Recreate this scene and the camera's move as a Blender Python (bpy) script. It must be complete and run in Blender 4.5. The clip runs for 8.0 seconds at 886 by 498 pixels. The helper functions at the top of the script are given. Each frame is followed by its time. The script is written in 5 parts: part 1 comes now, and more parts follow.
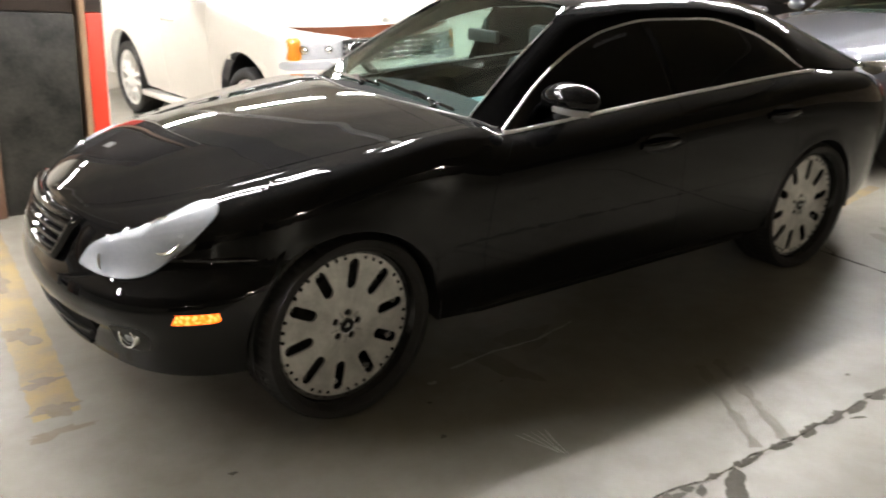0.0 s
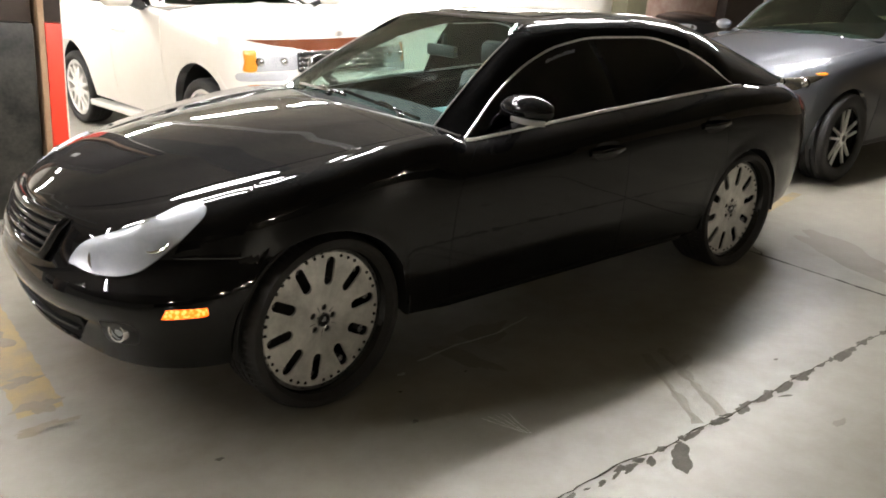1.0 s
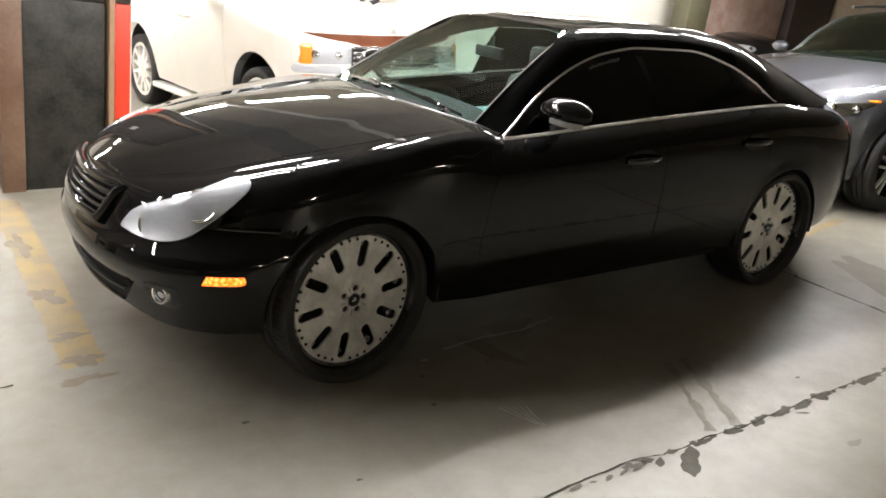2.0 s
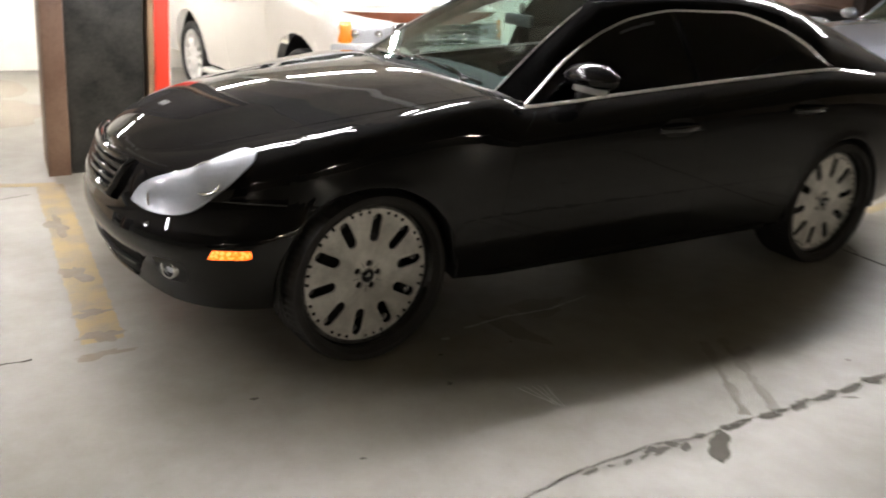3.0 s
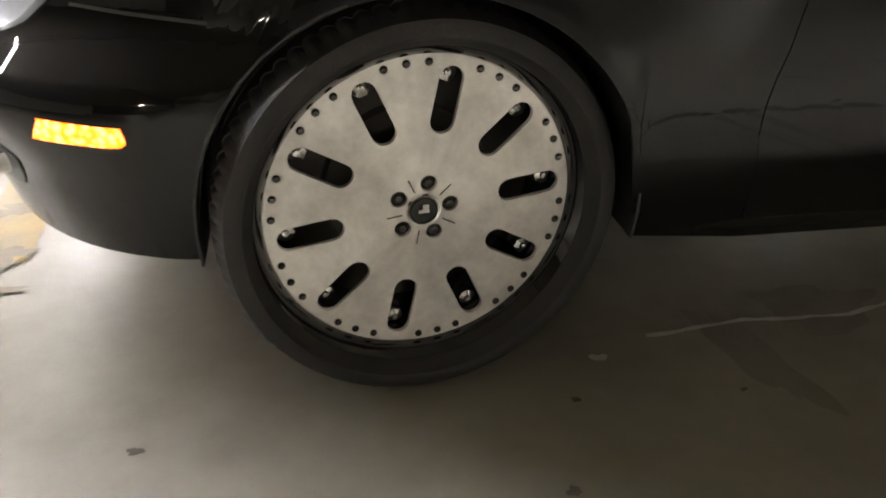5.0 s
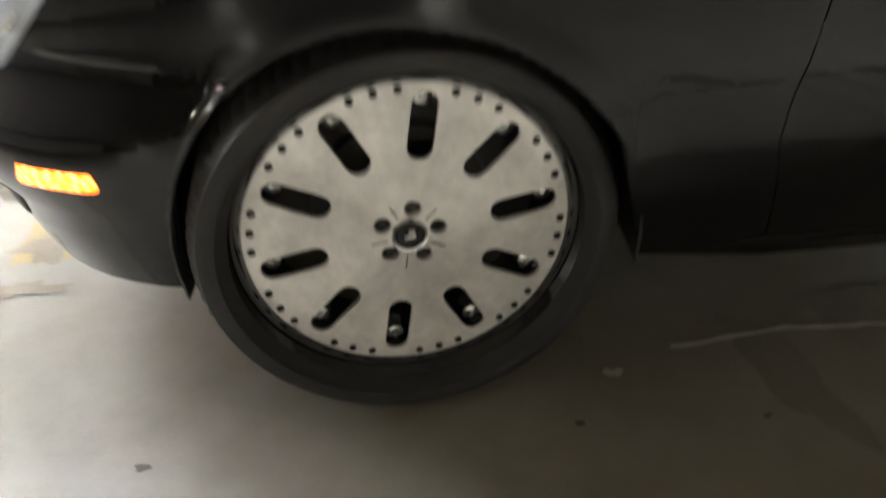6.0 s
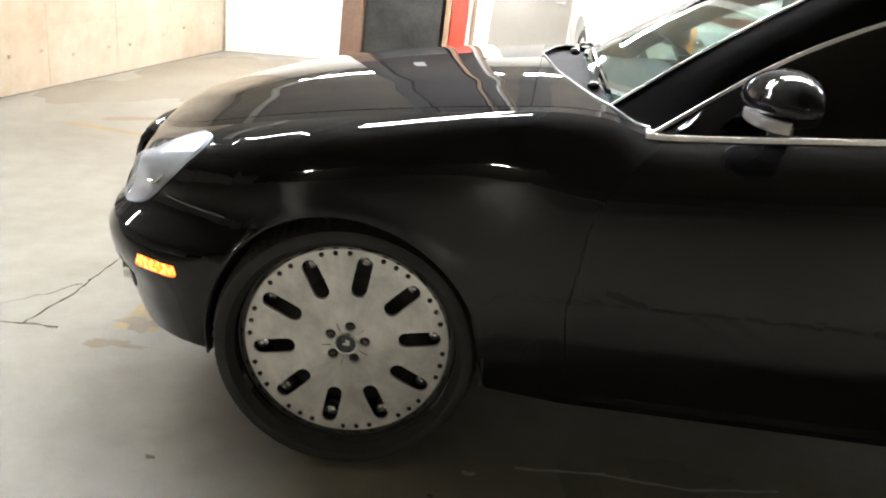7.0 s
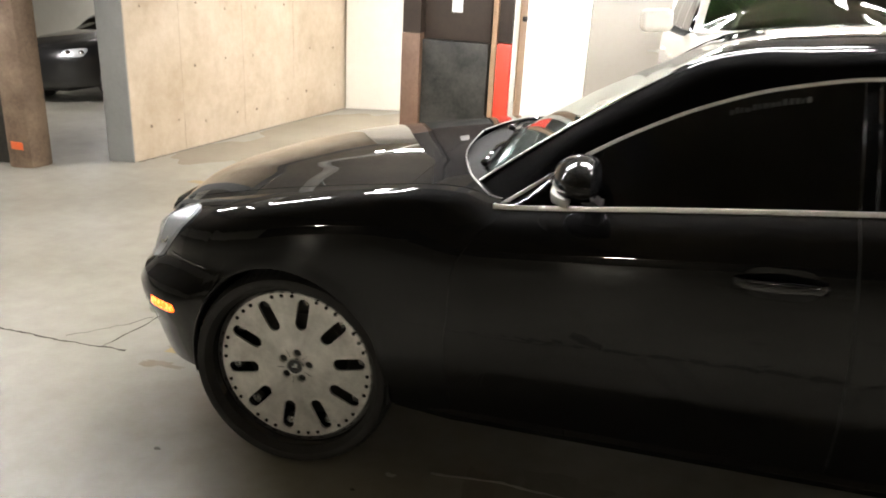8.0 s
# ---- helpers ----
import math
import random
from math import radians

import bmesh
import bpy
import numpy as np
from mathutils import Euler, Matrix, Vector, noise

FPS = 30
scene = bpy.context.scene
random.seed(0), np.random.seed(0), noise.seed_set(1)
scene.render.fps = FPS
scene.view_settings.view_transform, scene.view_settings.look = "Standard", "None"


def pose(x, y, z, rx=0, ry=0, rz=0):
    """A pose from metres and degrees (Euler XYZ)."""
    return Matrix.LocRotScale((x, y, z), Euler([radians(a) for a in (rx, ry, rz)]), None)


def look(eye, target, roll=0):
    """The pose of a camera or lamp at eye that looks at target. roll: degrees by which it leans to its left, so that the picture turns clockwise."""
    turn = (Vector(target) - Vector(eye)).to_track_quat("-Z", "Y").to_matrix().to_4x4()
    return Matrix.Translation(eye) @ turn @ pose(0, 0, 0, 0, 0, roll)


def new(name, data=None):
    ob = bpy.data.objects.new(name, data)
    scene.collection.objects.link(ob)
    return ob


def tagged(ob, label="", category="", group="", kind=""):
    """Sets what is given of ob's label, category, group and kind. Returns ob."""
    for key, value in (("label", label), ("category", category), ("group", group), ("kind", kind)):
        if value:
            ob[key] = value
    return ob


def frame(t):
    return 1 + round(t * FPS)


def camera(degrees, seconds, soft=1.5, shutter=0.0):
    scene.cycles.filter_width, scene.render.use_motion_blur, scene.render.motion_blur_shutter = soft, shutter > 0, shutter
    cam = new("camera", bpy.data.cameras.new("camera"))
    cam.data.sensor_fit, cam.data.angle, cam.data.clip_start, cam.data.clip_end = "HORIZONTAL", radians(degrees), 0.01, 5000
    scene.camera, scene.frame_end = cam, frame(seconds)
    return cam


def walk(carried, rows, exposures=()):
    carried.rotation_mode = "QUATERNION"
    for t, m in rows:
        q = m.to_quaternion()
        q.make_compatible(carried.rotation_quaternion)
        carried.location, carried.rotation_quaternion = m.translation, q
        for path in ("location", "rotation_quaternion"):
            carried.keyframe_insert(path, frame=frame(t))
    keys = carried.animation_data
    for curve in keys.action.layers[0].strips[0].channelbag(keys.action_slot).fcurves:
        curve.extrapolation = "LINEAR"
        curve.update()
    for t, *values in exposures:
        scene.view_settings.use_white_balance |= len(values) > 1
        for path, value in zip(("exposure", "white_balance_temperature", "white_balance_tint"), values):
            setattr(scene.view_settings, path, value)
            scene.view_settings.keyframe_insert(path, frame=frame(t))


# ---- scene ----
from mathutils.bvhtree import BVHTree

cam = camera(60.0, 8.0, soft=1.8, shutter=0.4)
PATH = [
    (0, (-1.234, -3.164, 1.609), (-0.155, -1.616, 0.947), 4.17),
    (0.5, (-1.329, -3.242, 1.592), (-0.108, -1.79, 0.959), 5.85),
    (1, (-1.464, -3.288, 1.622), (-0.253, -1.821, 1.002), 5.15),
    (1.5, (-1.541, -3.312, 1.61), (-0.373, -1.813, 0.987), 8.35),
    (2.8, (-1.314, -3.563, 1.569), (-0.289, -1.964, 0.944), 6.09),
    (3, (-1.258, -3.448, 1.536), (-0.285, -1.834, 0.867), 6.5),
    (3.5, (-1.001, -2.899, 1.349), (-0.292, -1.144, 0.702), 8.44),
    (4, (-0.741, -2.533, 1.2), (-0.094, -0.838, 0.359), 7.24),
    (4.5, (-0.433, -2.245, 1.092), (0.069, -0.557, 0.145), 7.09),
    (4.7, (-0.346, -2.156, 1.015), (0.098, -0.461, 0.051), 6.52),
    (5.8, (-0.102, -1.877, 0.953), (0.144, -0.207, -0.119), 1.89),
    (6, (-0.023, -1.912, 1.126), (0.064, -0.303, -0.058), -0.18),
    (6.5, (0.183, -2.269, 1.403), (0.131, -0.566, 0.355), 0.43),
    (7, (0.409, -2.662, 1.426), (0.210, -0.816, 0.684), 7.4),
    (7.5, (0.822, -2.728, 1.66), (0.331, -0.946, 0.897), 2.84),
    (8, (1.234, -2.957, 1.715), (0.628, -1.178, 1.032), 3.01),
]
EXPOSURES = [(0.0, -0.3, 6500, 10), (2.5, -0.32, 6500, 10), (3.0, -0.5, 6420, 12), (3.5, -0.42, 6380, 13), (4.0, -0.38, 6450, 16), (4.5, 0.45, 6450, 14), (5.8, 1.0, 6050, 10), (6.1, 1.0, 6050, 9), (6.5, 0.65, 6050, 7), (7.0, 0.35, 6100, 8), (7.5, 0.15, 6300, 9), (8.0, -0.08, 6480, 9)]
walk(cam, [(t, look(eye, target, roll)) for t, eye, target, roll in PATH], EXPOSURES)

# ---- light ----
world = bpy.data.worlds.new("garage_dark")
world.use_nodes = True
world.node_tree.nodes["Background"].inputs[0].default_value = (0.9, 0.95, 1.0, 1)
world.node_tree.nodes["Background"].inputs[1].default_value = 0.006
scene.world = world
scene.view_settings.exposure = 0.0
PANEL_POWER = 250.0
FAR_POWER = 850.0
CEILING = 2.62
AMBER_GLOW = 3.4
# the x -3.57 batten and the tight 5.4 row are unseen, added to brighten
LIGHTS = [(-0.33 + 1.62 * k, y, 1) for k in range(5) for y in (0.17, 0.50)] + [(-1.95, 0.17, 1), (-3.57, 0.50, 1)] + [(-2.3 + 1.45 * k, 5.4, 2) for k in range(8)] + [(-6.2, 1.6, 2), (-8.5, 5.0, 2), (-9.5, 9.4, 2), (10.2, 5.6, 2)]
# unseen tubes across the aisle, overbright and warm to fill the shaded side
FAR_LIGHTS = [(-9.0, -13.5, 0.6), (-0.5, -13.5, 0.6), (8.0, -13.5, 0.6)]
# the bay floor, with all that stands on it, slopes by this much along the parked cars
SLOPE = Matrix.Rotation(radians(3.625), 4, Vector((-0.1863, -0.9825, 0.0)))


# ---- materials ----
def mat(name, base=(0.5, 0.5, 0.5), rough=0.5, metal=0.0, var=None, scale=6.0, amount=0.5, bump=0.0, bump_scale=60.0,
        coat=0.0, coat_rough=0.05, rough_var=0.0, emit=None, strength=0.0, alpha=None, spec=0.5, aniso=0.0, ior=1.5, per_object=0.0, coat_ior=1.5):
    m = bpy.data.materials.new(name)
    m.use_nodes = True
    nt = m.node_tree
    b = nt.nodes["Principled BSDF"]
    b.inputs["Base Color"].default_value = (*base, 1)
    b.inputs["Roughness"].default_value = rough
    b.inputs["Metallic"].default_value = metal
    b.inputs["Coat Weight"].default_value = coat
    b.inputs["Coat Roughness"].default_value = coat_rough
    b.inputs["Specular IOR Level"].default_value = spec
    b.inputs["IOR"].default_value = ior
    b.inputs["Coat IOR"].default_value = coat_ior
    if emit:
        b.inputs["Emission Color"].default_value = (*emit, 1)
        b.inputs["Emission Strength"].default_value = strength
    tc = nt.nodes.new("ShaderNodeTexCoord")
    co = tc.outputs["Object"]

    def noise_tex(s, detail=5.0, r=0.55):
        n = nt.nodes.new("ShaderNodeTexNoise")
        n.inputs["Scale"].default_value = s
        n.inputs["Detail"].default_value = detail
        n.inputs["Roughness"].default_value = r
        nt.links.new(co, n.inputs["Vector"])
        return n.outputs["Fac"]

    def ramp(src, lo, hi, a=(0, 0, 0, 1), c=(1, 1, 1, 1)):
        r = nt.nodes.new("ShaderNodeValToRGB")
        r.color_ramp.elements[0].position, r.color_ramp.elements[1].position = lo, hi
        r.color_ramp.elements[0].color, r.color_ramp.elements[1].color = a, c
        nt.links.new(src, r.inputs["Fac"])
        return r.outputs["Color"]

    if var:
        big = ramp(noise_tex(scale), 0.5 - 0.3 / (1 + amount), 0.5 + 0.3 / (1 + amount))
        small = ramp(noise_tex(scale * 9.0, 6.0, 0.65), 0.35, 0.7)
        mul = nt.nodes.new("ShaderNodeMix")
        mul.data_type = "FLOAT"
        mul.inputs[0].default_value = 0.35
        nt.links.new(big, mul.inputs[2])
        nt.links.new(small, mul.inputs[3])
        mix = nt.nodes.new("ShaderNodeMix")
        mix.data_type = "RGBA"
        mix.inputs[6].default_value, mix.inputs[7].default_value = (*base, 1), (*var, 1)
        nt.links.new(mul.outputs[0], mix.inputs[0])
        nt.links.new(mix.outputs[2], b.inputs["Base Color"])
    if rough_var:
        mr = nt.nodes.new("ShaderNodeMapRange")
        mr.inputs[3].default_value, mr.inputs[4].default_value = max(0.02, rough - rough_var), rough + rough_var
        nt.links.new(noise_tex(scale * 2.3), mr.inputs[0])
        nt.links.new(mr.outputs[0], b.inputs["Roughness"])
    if bump:
        bp = nt.nodes.new("ShaderNodeBump")
        bp.inputs["Strength"].default_value = bump
        bp.inputs["Distance"].default_value = 0.004
        nt.links.new(noise_tex(bump_scale, 4.0), bp.inputs["Height"])
        nt.links.new(bp.outputs[0], b.inputs["Normal"])
    return m


def glass(name, tint, reflect=0.03, rough=0.0):
    """Thin glass: a clear sheet that tints what is behind it, with a polished face."""
    m = bpy.data.materials.new(name)
    m.use_nodes = True
    nt = m.node_tree
    nt.nodes.clear()
    out = nt.nodes.new("ShaderNodeOutputMaterial")
    tr = nt.nodes.new("ShaderNodeBsdfTransparent")
    tr.inputs[0].default_value = (*tint, 1)
    gl = nt.nodes.new("ShaderNodeBsdfGlossy")
    gl.inputs["Roughness"].default_value = rough
    lw = nt.nodes.new("ShaderNodeLayerWeight")
    lw.inputs["Blend"].default_value = 0.5
    pw = nt.nodes.new("ShaderNodeMath")
    pw.operation = "POWER"
    pw.inputs[1].default_value = 5.0
    ma = nt.nodes.new("ShaderNodeMath")
    ma.operation = "MULTIPLY_ADD"
    ma.inputs[1].default_value, ma.inputs[2].default_value = 1 - reflect, reflect
    mx = nt.nodes.new("ShaderNodeMixShader")
    nt.links.new(lw.outputs["Facing"], pw.inputs[0])
    nt.links.new(pw.outputs[0], ma.inputs[0])
    nt.links.new(ma.outputs[0], mx.inputs[0])
    nt.links.new(tr.outputs[0], mx.inputs[1])
    nt.links.new(gl.outputs[0], mx.inputs[2])
    nt.links.new(mx.outputs[0], out.inputs[0])
    return m


M_PAINT = mat("black_car_paint", (0.003, 0.003, 0.0035), 0.7, coat=1.0, coat_rough=0.012, spec=0.02, coat_ior=1.43, var=(0.005, 0.0047, 0.0045), scale=3.0)
M_BLACK = mat("black_plastic", (0.012, 0.012, 0.012), 0.45, var=(0.02, 0.02, 0.019), scale=9, bump=0.15, bump_scale=300)
M_COWL = mat("cowl_plastic", (0.006, 0.006, 0.006), 0.7, var=(0.014, 0.014, 0.013), scale=16, spec=0.15, bump=0.3, bump_scale=120)
M_GLOSSBLACK = mat("gloss_black", (0.006, 0.006, 0.007), 0.08, coat=0.6)
M_CHROME = mat("chrome", (0.75, 0.75, 0.74), 0.09, 1.0, rough_var=0.04, scale=20)
M_SATIN = mat("satin_trim", (0.42, 0.41, 0.39), 0.36, 1.0, rough_var=0.06, scale=30)
M_PILLAR = mat("satin_black", (0.002, 0.002, 0.0022), 0.6, spec=0.01, coat=1.0, coat_rough=0.03, coat_ior=1.15, var=(0.0032, 0.003, 0.003), scale=6)
M_RUBBER = mat("tyre_rubber", (0.015, 0.0145, 0.014), 0.6, spec=0.35, var=(0.032, 0.03, 0.028), scale=14, bump=0.25, bump_scale=160)
M_CONCRETE = mat("wall_concrete", (0.58, 0.495, 0.385), 0.8, var=(0.40, 0.315, 0.215), scale=0.95, amount=1.3, bump=0.4, bump_scale=35)
M_GREYPAINT = mat("grey_painted_concrete", (0.25, 0.25, 0.235), 0.6, var=(0.2, 0.2, 0.19), scale=3.0, bump=0.2, bump_scale=40)
M_WHITEWALL = mat("white_wall_paint", (0.8, 0.78, 0.70), 0.7, var=(0.72, 0.69, 0.6), scale=0.8, bump=0.1, bump_scale=30)
M_DOORPAINT = mat("door_paint", (0.30, 0.28, 0.245), 0.45, var=(0.27, 0.25, 0.215), scale=2.0)
M_BROWN = mat("brown_painted_steel", (0.10, 0.05, 0.028), 0.55, var=(0.17, 0.105, 0.065), scale=4.0, bump=0.3, bump_scale=50)
M_TAN = mat("tan_timber", (0.34, 0.22, 0.13), 0.6, var=(0.25, 0.15, 0.085), scale=7.0, bump=0.2)
M_DARKPANEL = mat("scuffed_dark_panel", (0.007, 0.007, 0.006), 0.45, var=(0.046, 0.043, 0.036), scale=4.5, amount=1.2, bump=0.6, bump_scale=24, rough_var=0.15, spec=0.25)
M_POST = mat("peeling_brown_timber", (0.075, 0.045, 0.027), 0.7, var=(0.24, 0.17, 0.11), scale=3.2, amount=0.5, bump=0.6, bump_scale=22)
M_RED = mat("red_paint", (0.72, 0.045, 0.015), 0.45, var=(0.6, 0.04, 0.018), scale=5.0, bump=0.1)
M_ORANGE = mat("orange_tape", (0.75, 0.13, 0.03), 0.5, var=(0.5, 0.12, 0.05), scale=12.0)
M_CEIL = mat("ceiling_concrete", (0.30, 0.262, 0.20), 0.85, var=(0.2, 0.175, 0.135), scale=1.2, bump=0.3)
M_TUBE = mat("tube_glow", (0.9, 0.9, 0.9), 0.4, emit=(1.0, 0.965, 0.955), strength=PANEL_POWER)
M_FARTUBE = mat("fill_tube_glow", (0.9, 0.9, 0.9), 0.4, emit=(1.0, 0.90, 0.74), strength=FAR_POWER)
M_FIXTURE = mat("fixture_enamel", (0.75, 0.75, 0.72), 0.4)
M_WINDSHIELD = glass("windshield_glass", (0.80, 0.94, 0.92), 0.045)
M_GREENGLASS = glass("green_windscreen_glass", (0.62, 0.80, 0.70), 0.11)
M_TINTED = glass("tinted_glass", (0.035, 0.032, 0.04))
M_GREENBLACK = glass("dark_green_glass", (0.10, 0.15, 0.09), 0.006)
M_TRIMLINE = mat("bright_trim", (0.80, 0.79, 0.77), 0.36, 1.0)
M_SIDECLEAR = glass("lightly_tinted_glass", (0.74, 0.78, 0.75))
M_LENS = glass("clear_lens", (0.96, 0.97, 0.97), 0.04, 0.03)


# ---- mesh helpers ----
def curve(points):
    """A smooth monotone curve through (x, value) pairs."""
    xs = np.array([p[0] for p in points], float)
    ys = np.array([p[1] for p in points], float)
    h = np.diff(xs)
    d = np.diff(ys) / h
    m = np.zeros(len(xs))
    m[0], m[-1] = d[0], d[-1]
    for i in range(1, len(xs) - 1):
        if d[i - 1] * d[i] > 0:
            w1, w2 = 2 * h[i] + h[i - 1], h[i] + 2 * h[i - 1]
            m[i] = (w1 + w2) / (w1 / d[i - 1] + w2 / d[i])

    def f(x):
        x = min(max(x, xs[0]), xs[-1])
        i = min(int(np.searchsorted(xs, x, side="right")) - 1, len(xs) - 2)
        s = (x - xs[i]) / h[i]
        return float(ys[i] * (1 + 2 * s) * (1 - s) ** 2 + m[i] * h[i] * s * (1 - s) ** 2
                     + ys[i + 1] * s * s * (3 - 2 * s) + m[i + 1] * h[i] * s * s * (s - 1))
    return f


def finish(bm, name, material, smooth=True, angle=40):
    bmesh.ops.remove_doubles(bm, verts=bm.verts, dist=1e-5)
    bmesh.ops.recalc_face_normals(bm, faces=bm.faces)
    me = bpy.data.meshes.new(name)
    bm.to_mesh(me)
    bm.free()
    me.materials.append(material)
    if smooth:
        me.shade_smooth()
        me.set_sharp_from_angle(angle=radians(angle))
    return me


def part(name, bm, material, parent, label="", smooth=True, angle=40):
    ob = new(name, bm if isinstance(bm, bpy.types.Mesh) else finish(bm, name, material, smooth, angle))
    ob.parent = parent
    if label:
        tagged(ob, label)
    return ob


def thing(name, label, category, m=None, group="", kind=""):
    ob = new(name)
    ob.empty_display_size = 0.1
    if m is not None:
        ob.matrix_basis = m
    return tagged(ob, label, category, group, kind)


def box(bm, x0, x1, y0, y1, z0, z1, bevel=0.0, m=None, segments=2):
    g = bmesh.ops.create_cube(bm, size=1.0)["verts"]
    for v in g:
        v.co = Vector((x0 + (v.co.x + 0.5) * (x1 - x0), y0 + (v.co.y + 0.5) * (y1 - y0), z0 + (v.co.z + 0.5) * (z1 - z0)))
    if m is not None:
        bmesh.ops.transform(bm, matrix=m, verts=g)
    if bevel:
        es = list({e for v in g for e in v.link_edges})
        bmesh.ops.bevel(bm, geom=es, offset=bevel, segments=segments, affect="EDGES", profile=0.5)
    return bm


def boxed(x0, x1, y0, y1, z0, z1, bevel=0.005, m=None):
    return box(bmesh.new(), x0, x1, y0, y1, z0, z1, bevel, m)


def lathe(bm, profile, segments=48, m=None, close=False):
    """Turn (radius, height) pairs round the local z axis."""
    rings = []
    for r, z in profile:
        rings.append([bm.verts.new((r * math.cos(2 * math.pi * k / segments), r * math.sin(2 * math.pi * k / segments), z)) for k in range(segments)])
    for a, b in zip(rings, rings[1:] + ([rings[0]] if close else [])):
        for k in range(segments):
            bm.faces.new((a[k], a[(k + 1) % segments], b[(k + 1) % segments], b[k]))
    if m is not None:
        bmesh.ops.transform(bm, matrix=m, verts=[v for r in rings for v in r])
    return bm


def disc(bm, r, z0, z1, segments=24, m=None, bevel=0.0):
    b = bevel
    return lathe(bm, [(1e-4, z0), (r - b, z0), (r, z0 + b), (r, z1 - b), (r - b, z1), (1e-4, z1)], segments, m)


def grid(bm, rows):
    """Quads between rows of points of equal length; coincident points are merged later."""
    vs = [[bm.verts.new(p) for p in r] for r in rows]
    for a, b in zip(vs, vs[1:]):
        for i in range(len(a) - 1):
            bm.faces.new((a[i], a[i + 1], b[i + 1], b[i]))
    return bm


def sweep(bm, path, section, closed=False, up=Vector((0, 0, 1))):
    """Carry a closed section, a list of (side, up) pairs, along a path of points."""
    path = [Vector(p) for p in path]
    rings = []
    n = len(path)
    for i, p in enumerate(path):
        d = (path[(i + 1) % n] - path[i - 1]) if closed else (path[min(i + 1, n - 1)] - path[max(i - 1, 0)])
        d.normalize()
        side = d.cross(up).normalized()
        u = side.cross(d).normalized()
        rings.append([bm.verts.new(p + side * a + u * b) for a, b in section])
    k = len(section)
    for a, b in zip(rings, rings[1:] + ([rings[0]] if closed else [])):
        for i in range(k):
            bm.faces.new((a[i], a[(i + 1) % k], b[(i + 1) % k], b[i]))
    if not closed:
        bm.faces.new(rings[0])
        bm.faces.new(rings[-1][::-1])
    return bm


def round_section(r, k=8):
    return [(r * math.cos(2 * math.pi * i / k), r * math.sin(2 * math.pi * i / k)) for i in range(k)]


def slab(rows, depth=0.004, inside=(1.5, 0.0, 0.6)):
    """A sheet through rows of points with a thickness towards the point inside."""
    P = np.array(rows, float)
    du, dv = np.gradient(P, axis=0), np.gradient(P, axis=1)
    N = np.cross(du, dv)
    L = np.linalg.norm(N, axis=2, keepdims=True)
    N = np.where(L > 1e-9, N / np.maximum(L, 1e-9), 0.0)
    if np.sum(N * (P - np.array(inside))) < 0:
        N = -N
    Q = P - N * depth
    bm = bmesh.new()
    a = [[bm.verts.new(p) for p in r] for r in P]
    b = [[bm.verts.new(p) for p in r] for r in Q]
    n, k = len(a), len(a[0])
    for i in range(n - 1):
        for j in range(k - 1):
            bm.faces.new((a[i][j], a[i][j + 1], a[i + 1][j + 1], a[i + 1][j]))
            bm.faces.new((b[i][j], b[i + 1][j], b[i + 1][j + 1], b[i][j + 1]))
    for i in range(n - 1):
        for j in (0, k - 1):
            bm.faces.new((a[i][j], a[i + 1][j], b[i + 1][j], b[i][j]))
    for j in range(k - 1):
        for i in (0, n - 1):
            bm.faces.new((a[i][j], a[i][j + 1], b[i][j + 1], b[i][j]))
    return bm


def flip(bm):
    for v in bm.verts:
        v.co.y = -v.co.y
    bmesh.ops.reverse_faces(bm, faces=bm.faces[:])
    return bm


def both(name, build, material, parent, label=""):
    """One part on each side of a car; build() makes the left one."""
    return [part(name, build(), material, parent, label), part(name, flip(build()), material, parent, label)]


def full(rows):
    """Rows that run from the left to the middle, carried on to the right."""
    return [list(r) + [(p[0], -p[1], p[2]) for p in reversed(r[:-1])] for r in rows]


def ellipsoid(bm, centre, radii, m=None, u=24, v=14):
    g = bmesh.ops.create_uvsphere(bm, u_segments=u, v_segments=v, radius=1.0)["verts"]
    for w in g:
        w.co = Vector((w.co.x * radii[0], w.co.y * radii[1], w.co.z * radii[2]))
    bmesh.ops.transform(bm, matrix=(m if m is not None else Matrix.Identity(4)), verts=g)
    for w in g:
        w.co += Vector(centre)
    return bm


# ---- the garage ----
def structure(name, bm, material, label, category="wall", smooth=False):
    ob = new(name, finish(bm, name, material, smooth))
    return tagged(ob, label, category, kind="structure")


M_FLOOR = mat("garage_floor", (0.307, 0.291, 0.246), 0.40, var=(0.18, 0.167, 0.127), scale=0.8, amount=0.9, bump=0.12, bump_scale=45, rough_var=0.12)
M_CRACK = mat("crack_dirt", (0.045, 0.04, 0.033), 0.95, var=(0.09, 0.08, 0.065), scale=20, spec=0.1)
M_STAIN = mat("damp_stain", (0.105, 0.099, 0.082), 0.75, var=(0.15, 0.14, 0.115), scale=9, spec=0.15)
M_FAINT = mat("faint_stain", (0.20, 0.188, 0.155), 0.6, var=(0.25, 0.235, 0.20), scale=7, spec=0.25)
M_PALE = mat("pale_scrape", (0.55, 0.53, 0.48), 0.7, var=(0.38, 0.36, 0.31), scale=18)
M_YELLOW = mat("worn_yellow_paint", (0.38, 0.28, 0.115), 0.6, var=(0.25, 0.22, 0.16), scale=6, amount=1.5)
M_SMUDGE = mat("brown_smudge", (0.21, 0.175, 0.115), 0.7, var=(0.26, 0.235, 0.19), scale=9, amount=1.0)
M_RUSTY = mat("rusty_stain", (0.30, 0.22, 0.13), 0.7, var=(0.25, 0.225, 0.185), scale=9, amount=1.0)
